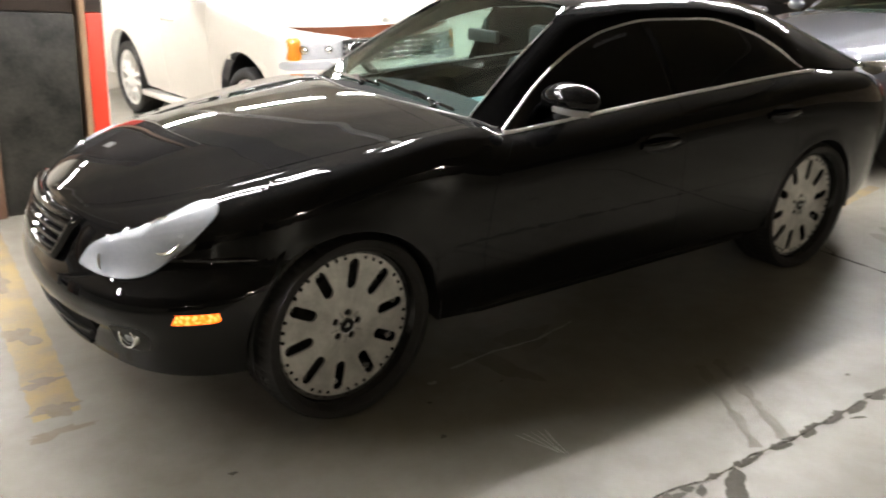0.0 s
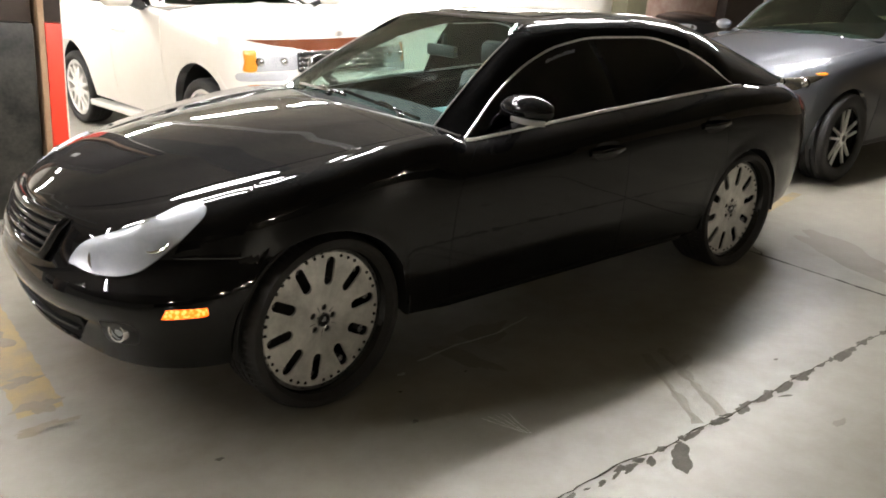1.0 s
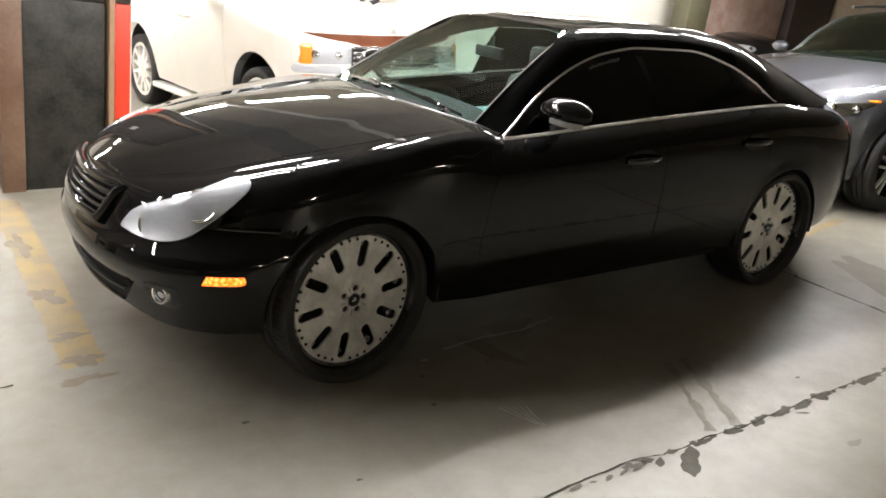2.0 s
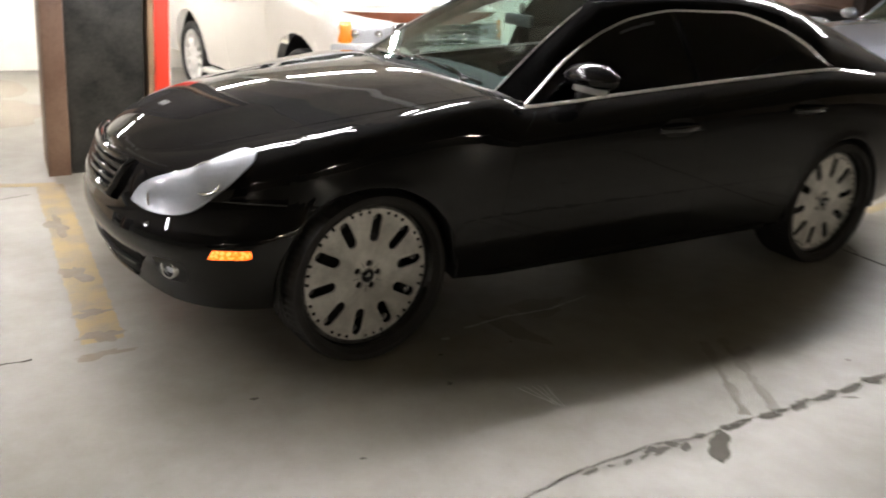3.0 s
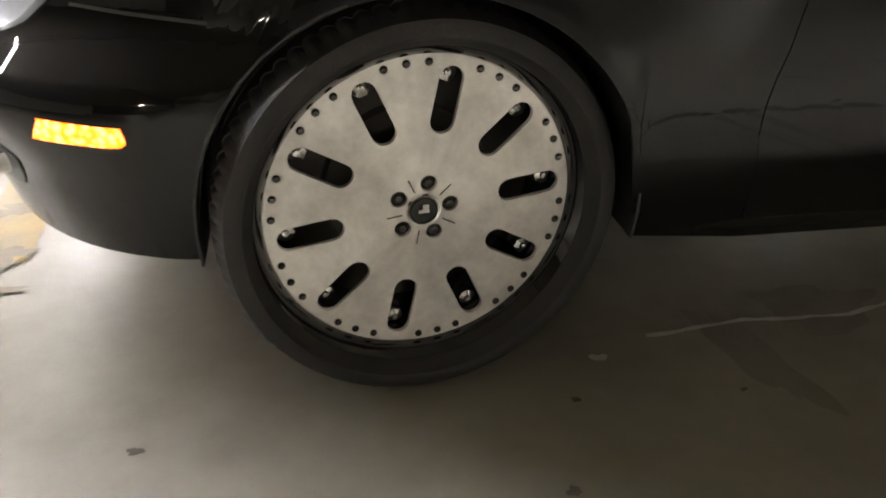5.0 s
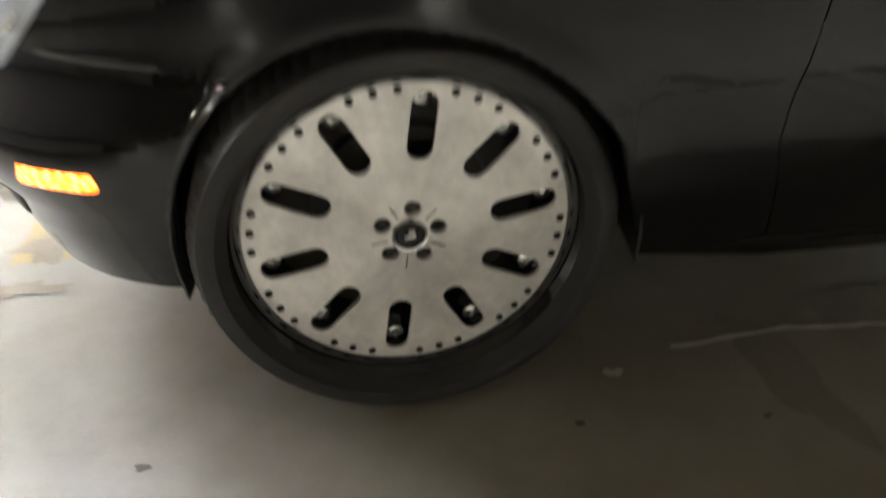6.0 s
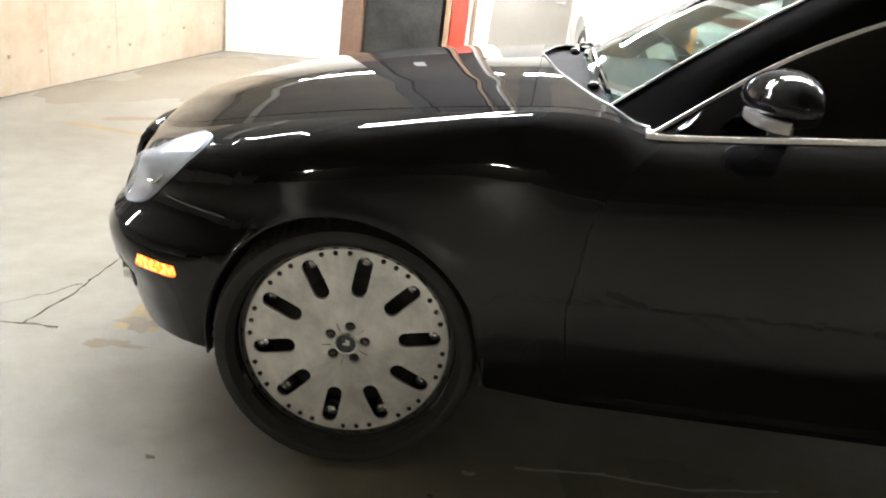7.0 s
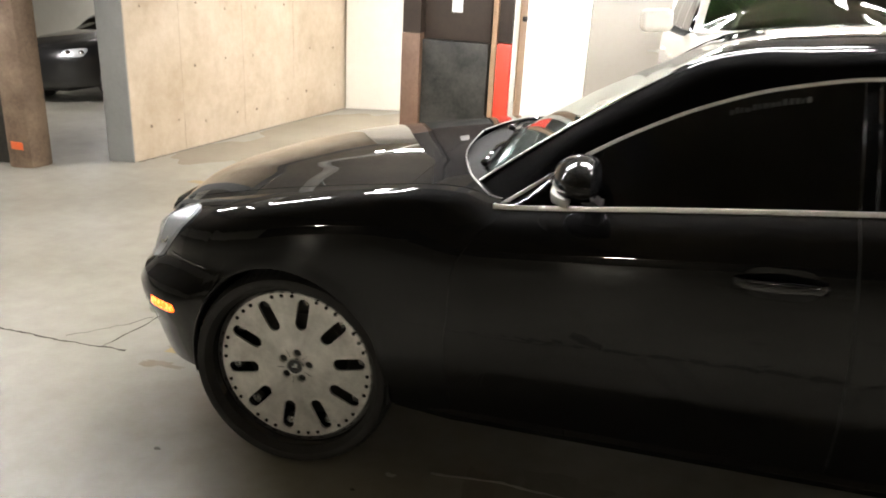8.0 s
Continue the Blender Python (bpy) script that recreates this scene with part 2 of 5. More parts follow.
M_WALLBOUNCE = mat("tan_wall_bounce", (0.30, 0.27, 0.205), 0.7, var=(0.235, 0.205, 0.155), scale=1.1, amount=0.8)
M_LOWBOUNCE = mat("low_bounce_concrete", (0.07, 0.066, 0.058), 0.85, var=(0.045, 0.043, 0.037), scale=1.4)
M_HOLE = mat("tie_hole", (0.17, 0.13, 0.09), 0.9, var=(0.26, 0.2, 0.14), scale=30)

UPRIGHT = []
M_DARKWEB = mat("dark_brown_steel", (0.022, 0.015, 0.011), 0.55, var=(0.042, 0.028, 0.019), scale=5, bump=0.2)
M_OLIVE = mat("dark_olive_paint", (0.09, 0.085, 0.05), 0.6, var=(0.14, 0.13, 0.08), scale=3, bump=0.2)
M_BRICKISH = mat("patchy_brick", (0.34, 0.20, 0.16), 0.8, var=(0.5, 0.4, 0.33), scale=4, amount=0.8, bump=0.4, bump_scale=40)
TALL = (-1.3, CEILING + 1.5)
floor = structure("floor", boxed(-16, 16, -15.3, 14, -0.2, 0.0, 0), M_FLOOR, "worn pale concrete garage floor with stains and cracks", "floor")
structure("ceiling", boxed(-16, 16, -15.3, 14, CEILING, CEILING + 0.3, 0), M_CEIL, "bare concrete garage ceiling", "ceiling")
wall_n = structure("wall_north", boxed(-4.06, 16, 7.63, 7.93, *TALL, 0), M_WHITEWALL, "white painted garage wall")
wall_fw = structure("wall_far_west", boxed(-16, -15.7, -15.3, 14, *TALL, 0), M_WHITEWALL, "pale painted garage wall")
wall_fn = structure("wall_far_north", boxed(-15.7, -4.4, 11.2, 11.5, *TALL, 0), M_WHITEWALL, "pale painted garage wall")
wall_e = structure("wall_east", boxed(15.7, 16, -15.3, 14, *TALL, 0), M_CONCRETE, "bare concrete garage wall")
# out of view; its near-black colour keeps bounce off the shaded floor
wall_s = structure("wall_south", boxed(-16, 16, -15.3, -15, *TALL, 0), M_LOWBOUNCE, "unseen concrete garage wall, darkened to cut bounced light")
wall_m = pose(-4.292, 3.266, 0, 0, 0, -2.5)
wall_w = structure("wall_west", boxed(-0.33, -0.006, 0.01, 4.5, *TALL, 0.004, wall_m), M_CONCRETE, "board-marked concrete wall with tie holes")
part("end_face", boxed(-0.332, 0.0, -0.004, 0.012, *TALL, 0.003, wall_m), M_GREYPAINT, wall_w, "grey painted end of the wall", False)
rng = random.Random(4)
ys = (0.014, 0.80, 1.90, 3.0, 4.32)
for a, b in zip(ys, ys[1:]):
    for z0, z1 in ((-0.6, 0.56), (0.564, 1.78), (1.784, CEILING + 0.3)):
        j = rng.uniform(-0.0015, 0.0015)
        part("panel", boxed(-0.008, j, a + 0.002, b - 0.002, z0 + 0.001, z1 - 0.001, 0.0015, wall_m), M_CONCRETE, wall_w, "", False)
        for fy in (0.25, 0.75):
            for fz in ((0.5,) if z1 < 0.5 else (0.28, 0.78)):
                if rng.random() < 0.8:
                    bm = disc(bmesh.new(), rng.uniform(0.010, 0.019), 0, 0.004, 10, wall_m @ pose(0.0, a + (b - a) * fy + rng.uniform(-0.12, 0.12), z0 + (z1 - z0) * fz + rng.uniform(-0.05, 0.05), 0, 90, 0))
                    part("tie_hole", bm, M_HOLE, wall_w, "", False)


def ribbon(points, width, seed, step=0.03, wobble=0.012, z=0.003):
    """A crack that wanders along a line of points."""
    r = random.Random(seed)
    path = []
    for a, b in zip(points, points[1:]):
        n = max(2, int(math.dist(a, b) / step))
        path += [(a[0] + (b[0] - a[0]) * i / n, a[1] + (b[1] - a[1]) * i / n) for i in range(n)]
    path.append(points[-1])
    rows = []
    off = 0.0
    for i, (x, y) in enumerate(path):
        j = min(i, len(path) - 2)
        dx, dy = path[j + 1][0] - path[j][0], path[j + 1][1] - path[j][1]
        L = math.hypot(dx, dy)
        nx, ny = -dy / L, dx / L
        off = 0.75 * off + r.uniform(-wobble, wobble)
        w = width * r.uniform(0.35, 1.3) / 2
        rows.append([(x + nx * (off - w), y + ny * (off - w), z), (x + nx * off, y + ny * off, z + 0.0008), (x + nx * (off + w), y + ny * (off + w), z)])
    return grid(bmesh.new(), rows)


def blob(x, y, rx, ry, turn, seed, z=0.003, rough=0.35):
    r = random.Random(seed)
    ph = [(k, r.uniform(0, 6.28), rough * r.uniform(0.4, 1) / (k ** 0.7)) for k in (2, 3, 4, 6, 9, 13)]
    rows = [[(x, y, z + 0.0006)] * 49, []]
    c, s = math.cos(radians(turn)), math.sin(radians(turn))
    for i in range(49):
        a = 2 * math.pi * i / 48
        k = 1 + sum(w * math.sin(n * a + p) for n, p, w in ph)
        u, v = rx * k * math.cos(a), ry * k * math.sin(a)
        rows[1].append((x + u * c - v * s, y + u * s + v * c, z))
    return grid(bmesh.new(), rows)


def strip(x0, y0, x1, y1, w, seed, z=0.0025):
    """A painted line with ragged edges."""
    r = random.Random(seed)
    L = math.hypot(x1 - x0, y1 - y0)
    n = int(L / 0.04)
    ux, uy = (x1 - x0) / L, (y1 - y0) / L
    rows = []
    for i in range(n + 1):
        x, y = x0 + ux * L * i / n, y0 + uy * L * i / n
        a, b = w / 2 + r.uniform(-0.008, 0.004), w / 2 + r.uniform(-0.008, 0.004)
        rows.append([(x - uy * a, y + ux * a, z), (x, y, z + 0.0006), (x + uy * b, y - ux * b, z)])
    return grid(bmesh.new(), rows)


def on_floor(name, bm, material, label=""):
    return part(name, bm, material, floor, label, False)


on_floor("floor_crack", ribbon([(-0.2, -1.95), (0.32, -1.868), (0.64, -1.864), (0.80, -1.898), (1.0, -1.89), (1.37, -1.908), (1.885, -1.895), (2.3, -1.91), (3.15, -1.92), (5.0, -1.93)], 0.007, 3, wobble=0.006), M_CRACK)
on_floor("floor_joint", ribbon([(3.21, -0.5), (3.20, -0.87), (3.17, -1.75), (3.15, -2.4), (3.1, -4.5)], 0.02, 5, wobble=0.002), M_CRACK)
on_floor("floor_joint", ribbon([(3.21, -0.5), (3.24, 0.6)], 0.02, 6, wobble=0.002), M_CRACK)
on_floor("floor_crack", ribbon([(3.2, -0.9), (3.3, -0.78), (3.28, -0.66), (3.36, -0.55)], 0.008, 8), M_CRACK)
on_floor("floor_crack", ribbon([(-3.6, -0.30), (-2.4, -0.345), (-1.9, -0.355), (-1.47, -0.36), (-1.23, -0.35)], 0.012, 11, wobble=0.006), M_CRACK)
on_floor("floor_crack", ribbon([(-1.37, -0.36), (-1.36, -0.05), (-1.40, 0.6), (-1.43, 1.4), (-1.44, 1.9), (-1.15, 2.0)], 0.010, 12, wobble=0.006), M_CRACK)
on_floor("floor_crack", ribbon([(-1.64, -0.31), (-1.5, -0.16), (-1.37, 0.02)], 0.006, 13), M_CRACK)
for x, y, rx, ry, tn, sd in [(0.62, -1.90, 0.045, 0.02, 5, 1), (0.75, -1.94, 0.05, 0.026, 20, 2), (0.865, -1.99, 0.15, 0.062, 38, 3), (1.02, -1.925, 0.09, 0.022, 2, 4),
                             (1.2, -1.93, 0.09, 0.028, 0, 5), (1.36, -1.935, 0.08, 0.03, 4, 6), (1.52, -1.935, 0.09, 0.03, 0, 7), (1.68, -1.94, 0.1, 0.032, 2, 8),
                             (1.83, -1.93, 0.07, 0.05, 0, 9), (2.2, -1.94, 0.13, 0.04, 8, 10), (2.42, -1.92, 0.04, 0.02, 0, 11), (2.75, -1.93, 0.08, 0.03, 0, 12),
                             (1.62, -1.98, 0.05, 0.012, -25, 13)]:
    on_floor("damp_patch", blob(x, y + 0.022, rx * 0.6, ry * 0.65, tn, sd, 0.003, 0.28), M_STAIN)
rng = random.Random(17)
for k in range(46):
    x = 0.35 + 3.0 * k / 45 + rng.uniform(-0.04, 0.04)
    on_floor("damp_patch", blob(x, -1.892 - 0.008 * (x - 0.4) + rng.uniform(-0.010, 0.010), rng.uniform(0.010, 0.038), rng.uniform(0.006, 0.018), rng.uniform(-20, 20), 300 + k, 0.0034, 0.3), M_STAIN)
for x, y, rx, ry, tn, sd in [(1.5, -1.52, 0.1, 0.03, 10, 23), (0.95, -0.75, 0.16, 0.08, 10, 24),
                             (0.7, -0.9, 0.05, 0.2, 12, 25), (1.6, -2.2, 0.05, 0.015, 0, 26), (2.1, -2.35, 0.06, 0.02, 10, 27), (2.5, -2.15, 0.05, 0.012, 0, 28), (3.7, -1.2, 0.5, 0.16, 60, 29),
                             (-2.6, -0.9, 0.12, 0.05, 5, 33)]:
    on_floor("faint_stain", blob(x, y, rx, ry, tn, sd), M_FAINT)
for x, y, rr, sd in [(-0.521, -0.995, 0.014, 41), (0.28, -0.98, 0.010, 42), (0.62, -1.0, 0.008, 43), (-0.6, -1.6, 0.012, 44), (1.9, -1.75, 0.012, 45), (0.2, -1.2, 0.014, 46), (-0.3, -1.5, 0.01, 47)]:
    on_floor("oil_spot", blob(x, y, rr, rr * 0.7, 0, sd), M_STAIN)
for a, b, sd in (((1.43, -1.36), (1.113, -1.866), 21), ((1.537, -1.36), (1.245, -1.885), 22)):
    on_floor("faint_stain", ribbon([a, b], 0.05, sd, 0.04, 0.006), M_FAINT)
on_floor("scrape", ribbon([(0.50, -0.80), (0.75, -0.78), (1.0, -0.79), (1.25, -0.74)], 0.014, 51, wobble=0.003), M_PALE)
for k in range(5):
    on_floor("scrape", ribbon([(0.43 + 0.028 * k, -1.335 - 0.008 * k), (0.49 + 0.006 * k, -1.50 - 0.006 * k)], 0.005, 60 + k, wobble=0.003), M_PALE)
on_floor("pale_chip", blob(0.37, -0.86, 0.018, 0.012, 0, 71), M_PALE)
for x, y, rx, ry, tn, sd in [(-0.96, -0.25, 0.08, 0.05, 5, 30), (-0.98, 0.0, 0.07, 0.04, 0, 31), (-0.98, -0.42, 0.10, 0.03, 0, 32), (-1.0, 0.5, 0.06, 0.10, 8, 34), (-1.03, 1.3, 0.05, 0.16, 0, 35)]:
    on_floor("smudge", blob(x, y, rx, ry, tn, sd, 0.0042, 0.6), M_SMUDGE)
on_floor("yellow_line", strip(-1.02, 2.2, -0.96, -0.30, 0.17, 81), M_YELLOW, "worn yellow parking line")
on_floor("yellow_line", strip(-3.2, 2.75, -0.98, 2.2, 0.09, 82, 0.003), M_YELLOW, "worn yellow parking line")
on_floor("yellow_line", strip(-1.5, 2.35, -1.66, 7.0, 0.09, 83), M_YELLOW, "worn yellow parking line")
on_floor("yellow_line", strip(4.9, -0.22, 4.1, -0.36, 0.09, 84), M_YELLOW, "worn yellow parking line")

wf = [(-4.27 + 0.0437 * d, 3.27 + 0.999 * d) for d in (0.02, 0.9, 1.9, 3.0, 4.3)]
on_floor("dirt_line", ribbon([(x + 0.02, y) for x, y in wf], 0.06, 91, 0.03, 0.008, 0.0028), M_FAINT)
on_floor("dirt_line", ribbon([(x + 0.008, y) for x, y in wf], 0.02, 92, 0.03, 0.004, 0.0036), M_STAIN)
on_floor("dirt_line", ribbon([(-4.0, 7.60), (-2.4, 7.60), (-0.6, 7.60)], 0.03, 93, 0.03, 0.005, 0.0028), M_FAINT)
# tan bounce light from the walls, painted on the floor as thin blobs
for x, y, rx, ry, tn, sd in [(-3.3, 5.6, 0.85, 1.7, -4, 101), (-2.0, 6.2, 0.9, 1.1, 10, 102), (-3.7, 4.2, 0.5, 0.8, -8, 103), (-1.4, 4.9, 0.55, 0.7, 20, 104), (-2.6, 4.3, 0.5, 0.45, 0, 105)]:
    on_floor("bounce_tint", blob(x, y, rx, ry, tn, sd, 0.0021, 0.22), M_WALLBOUNCE, "tan light bounced off the wall, painted on the floor")
on_floor("drain_patch", blob(-2.86, 3.08, 0.26, 0.07, 30, 94, 0.0026, 0.3), M_RUSTY, "rusty tan stain")
# the door in the far wall
door = thing("door_1", "pale grey steel door in the white wall", "door", kind="structure")
part("leaf", boxed(-0.47, 0.53, 7.585, 7.617, -0.02, 2.02, 0.004), M_DOORPAINT, door)
for x0, x1, z0, z1 in ((-0.535, -0.475, -0.1, 2.08), (0.535, 0.595, -0.1, 2.08), (-0.474, 0.534, 2.024, 2.08)):
    part("door_frame", boxed(x0, x1, 7.57, 7.628, z0, z1, 0.004), M_WHITEWALL, door)
part("door_handle", box(boxed(0.31, 0.44, 7.535, 7.55, 0.95, 0.968, 0.006), 0.405, 0.435, 7.545, 7.586, 0.94, 0.98, 0.003), M_SATIN, door, "chrome lever handle")

# the steel column
column = thing("steel_column", "brown steel column with scuffed dark panel and red-painted edge", "column")
part("flange", boxed(-0.955, -0.812, 2.42, 3.0, -0.15, 1.34, 0.006), M_BROWN, column)
part("upper_flange", boxed(-0.953, -0.812, 2.424, 3.0, 1.342, CEILING + 0.2, 0.006), M_DARKWEB, column)
part("panel", boxed(-0.808, -0.30, 2.46, 2.96, -0.15, 1.30, 0.006), M_DARKPANEL, column, "scuffed dark rubber panel")
part("web", boxed(-0.808, -0.30, 2.50, 2.96, 1.305, CEILING + 0.2, 0.004), M_DARKWEB, column, "dark recessed web")
part("plate", boxed(-0.60, -0.52, 2.488, 2.50, 1.50, 1.62, 0.004), M_FIXTURE, column, "small pale plate")
part("batten", boxed(-0.275, -0.238, 2.43, 2.96, -0.15, CEILING + 0.2, 0.006), M_TAN, column, "tan edge strip")
part("guard", boxed(-0.234, -0.132, 2.44, 2.75, -0.15, 1.31, 0.006), M_RED, column, "red painted guard strip")
part("upright", boxed(-0.234, -0.132, 2.45, 2.75, 1.315, CEILING + 0.2, 0.006), M_DARKWEB, column)
part("side_strip", boxed(-0.130, -0.118, 2.47, 2.75, -0.15, CEILING + 0.2, 0.003), M_WHITEWALL, column, "pale side strip")
part("side_strip", boxed(-0.114, -0.104, 2.56, 2.75, -0.15, CEILING + 0.2, 0.003), M_TAN, column, "tan side strip")
part("latch", disc(bmesh.new(), 0.018, 0, 0.03, 12, pose(-0.104, 2.62, 1.48, 0, 90, 0)), M_BLACK, column)

post = thing("timber_column", "rounded brown column with an orange band near its foot", "column")
part("shaft", boxed(-5.40, -5.05, 2.70, 3.0, -0.5, CEILING + 0.2, 0.09), M_POST, post)
part("band", boxed(-5.29, -5.14, 2.692, 2.702, 0.18, 0.255, 0.002), M_ORANGE, post, "orange tape band")
pier = thing("dark_pier", "dark brown pier beside the column", "column")
part("shaft", boxed(-6.6, -5.50, 2.85, 3.2, -0.6, CEILING + 0.2, 0.02), M_DARKPANEL, pier)

# piers and openings along the far side, beyond the grey crossover
for x0, x1, y0, y1, mt, nm, lb in ((10.95, 11.55, 6.8, 7.2, M_OLIVE, "olive_pier", "dark olive painted pier beyond the parked cars"),
                                   (11.65, 14.1, 6.9, 7.3, M_BRICKISH, "brick_pier", "patchy pink brick pier beyond the parked cars"),
                                   (14.15, 15.6, 6.7, 7.1, M_DARKWEB, "dark_pier", "dark brown pier beyond the parked cars")):
    t = thing(nm, lb, "column")
    part("shaft", boxed(x0, x1, y0, y1, -0.6, CEILING + 1.0, 0.02), mt, t)
    UPRIGHT.append((t, ((x0 + x1) / 2, y0, 0)))
column.location.x -= 0.05
UPRIGHT += [(door, (0, 7.63, 0)), (wall_n, (0, 7.63, 0)), (wall_w, (-4.29, 3.27, 0)), (wall_fw, (-15.7, 3, 0)), (wall_fn, (-9, 11.2, 0)), (wall_e, (15.7, 2, 0)), (wall_s, (0, -15, 0)),
            (column, (-0.6, 2.45, 0)), (post, (-5.1, 2.8, 0)), (pier, (-5.6, 2.9, 0))]


# ---- the ceiling lights ----
def tube_light(x, y, strips, length=1.2):
    ob = thing("ceiling_light", "white fluorescent batten light on the ceiling", "light", pose(x, y, CEILING), "ceiling lights")
    w = 0.105 if strips == 2 else 0.05
    part("housing", boxed(-length / 2 - 0.02, length / 2 + 0.02, -w, w, -0.075, -0.001, 0.006), M_FIXTURE, ob)
    for dy in ((-0.062, 0.062) if strips == 2 else (0.0,)):
        part("diffuser", boxed(-length / 2, length / 2, dy - 0.0275, dy + 0.0275, -0.092, -0.072, 0.008), M_TUBE, ob, "glowing diffuser strip")
    return ob


def fill_tubes(x, y, length=1.2):
    ob = thing("tube_light", "unseen bare tubes added across the aisle as warm fill light", "light", pose(x, y, CEILING), "bare tube lights")
    part("housing", boxed(-length / 2 - 0.03, length / 2 + 0.03, -0.04, 0.04, -0.05, -0.001, 0.006), M_FIXTURE, ob)
    for dy in (-0.035, 0.035):
        bm = lathe(bmesh.new(), [(1e-4, 0), (0.016, 0), (0.016, length), (1e-4, length)], 10, pose(-length / 2, dy, -0.08, 0, 90, 0))
        part("tube", bm, M_FARTUBE, ob, "glowing tube")


for x, y, strips in LIGHTS:
    tube_light(x, y, strips)
for x, y, length in FAR_LIGHTS:
    fill_tubes(x, y, length)

M_BEAM = mat("beam_paint", (0.17, 0.162, 0.142), 0.7, var=(0.13, 0.124, 0.108), scale=2)
M_PIPE = mat("white_pipe_paint", (0.62, 0.61, 0.56), 0.5, var=(0.5, 0.48, 0.43), scale=5)
# added pipes, out of view, for the bonnet to reflect as pale streaks
for x, y0, y1, r in ((1.1, 0.9, 7.4, 0.05), (3.4, 0.9, 7.4, 0.04), (-2.6, 0.9, 7.4, 0.05)):
    p = thing("ceiling_pipe", "unseen white pipe added under the ceiling for bonnet reflections", "pipe", kind="structure")
    part("pipe", sweep(bmesh.new(), [(x, y0, CEILING - 0.14), (x, (y0 + y1) / 2, CEILING - 0.14), (x, y1, CEILING - 0.14)], round_section(r, 14)), M_PIPE, p)
    for k in range(5):
        y = y0 + (y1 - y0) * (k + 0.5) / 5
        part("hanger", boxed(x - 0.012, x + 0.012, y - 0.012, y + 0.012, CEILING - 0.10, CEILING - 0.001, 0.002), M_SATIN, p)
for x in (0.2, 4.6, -4.0):
    structure("beam", boxed(x - 0.2, x + 0.2, -8.6, 7.55, CEILING - 0.045, CEILING - 0.004, 0.01), M_BEAM, "pale painted beam under the ceiling", "beam")


# ---- the cars ----
class Shell:
    """A car's outer skin: plan rings stacked in height, a top deck between the two rims, and a greenhouse above."""

    def __init__(self, xm, front, rear, nf, nr, width, ztop, zdeck, zsill, arches, crease=None, zs=0.24, mid=0.60, rail_y=None, rail_z=None, crown=None, bulge=0.02, ridge=0.0, nf_top=None, flat=((0, 1.9), (9, 1.9)), turn=((0, 1.0), (9, 1.0))):
        self.xm, self.front, self.rear, self.nf, self.nr = xm, curve(front), curve(rear), nf, nr
        self.width, self.ztop, self.zdeck, self.zsill, self.arches, self.crease = curve(width), curve(ztop), curve(zdeck), curve(zsill), arches, crease
        self.zs, self.mid, self.bulge, self.ridge = zs, mid, bulge, ridge
        self.rail_y, self.rail_z, self.crown = curve(rail_y), curve(rail_z), curve(crown)
        self.nf_top = nf_top or nf
        self.flat, self.turn = curve(flat), curve(turn)
        self.memo = {}

    def bottom(self, x):
        z = self.zsill(x)
        for ax, az, r in self.arches:
            if abs(x - ax) < r:
                z = max(z, az + math.sqrt(r * r - (x - ax) ** 2))
        return z

    def at(self, T, z, zt):
        """The left side at ring parameter T (-1 nose, 0 waist, 1 tail) and height z."""
        if T <= 0:
            x = self.xm + T * (self.xm - self.front(z))
            b = min(1.0, max(0.0, (z - 0.585) / 0.09))
            k = max(0.0, 1 - abs(T) ** (self.nf + (self.nf_top - self.nf) * b)) ** 0.5
        else:
            x = self.xm + T * (self.rear(z) - self.xm)
            k = max(0.0, 1 - abs(T) ** self.nr) ** 0.5
        y = self.width((z - self.zs) / (zt - self.zs)) * k
        if self.crease:
            y -= self.crease(x, z) * k
        return x, y

    def ends(self, T):
        if T not in self.memo:
            zt, zb = 0.9, 0.3
            for _ in range(40):
                zt = 0.5 * zt + 0.5 * self.ztop(self.at(T, zt, zt)[0])
            for _ in range(60):
                zb = 0.5 * zb + 0.5 * self.bottom(self.at(T, zb, zt)[0])
            self.memo[T] = (zb, zt)
        return self.memo[T]

    def column(self, T, rows=8):
        """Points from the lower edge up to the rim at T, split at the middle line after rows steps."""
        zb, zt = self.ends(T)
        zm = max(self.mid, zb + 0.25 * (zt - zb))
        hs = [zb + (zm - zb) * i / rows for i in range(rows)] + [zm + (zt - zm) * (1 - (1 - i / (rows + 4)) ** 1.5) for i in range(rows + 5)]
        return [(x, -y, h) for h in hs for x, y in (self.at(T, h, zt),)]

    def T_at(self, x, z=0.5):
        return (x - self.xm) / (self.xm - self.front(z)) if x < self.xm else (x - self.xm) / (self.rear(z) - self.xm)

    def rim(self, T):
        zt = self.ends(T)[1]
        x, y = self.at(T, zt, zt)
        return Vector((x, -y, zt))

    def T_rim(self, x):
        """The ring parameter at which the upper rim stands at x."""
        T = self.T_at(x, 1.0)
        for _ in range(12):
            T += self.T_at(x, 1.0) - self.T_at(self.rim(T).x, 1.0)
            T = round(T, 6)
        return T

    def rim_at(self, x):
        return self.rim(self.T_rim(x))

    def across(self, T, s0, s1, n, power=2.4, lift=0.0):
        """Points of the top deck at T between the side shares s0 and s1 (1 the left rim, -1 the right)."""
        r = self.rim(T)
        zc = self.zdeck(r.x)
        out = []
        for i in range(n + 1):
            s = s0 + (s1 - s0) * i / n
            k = min(1.0, max(0.0, (0.72 - abs(s)) / 0.14))
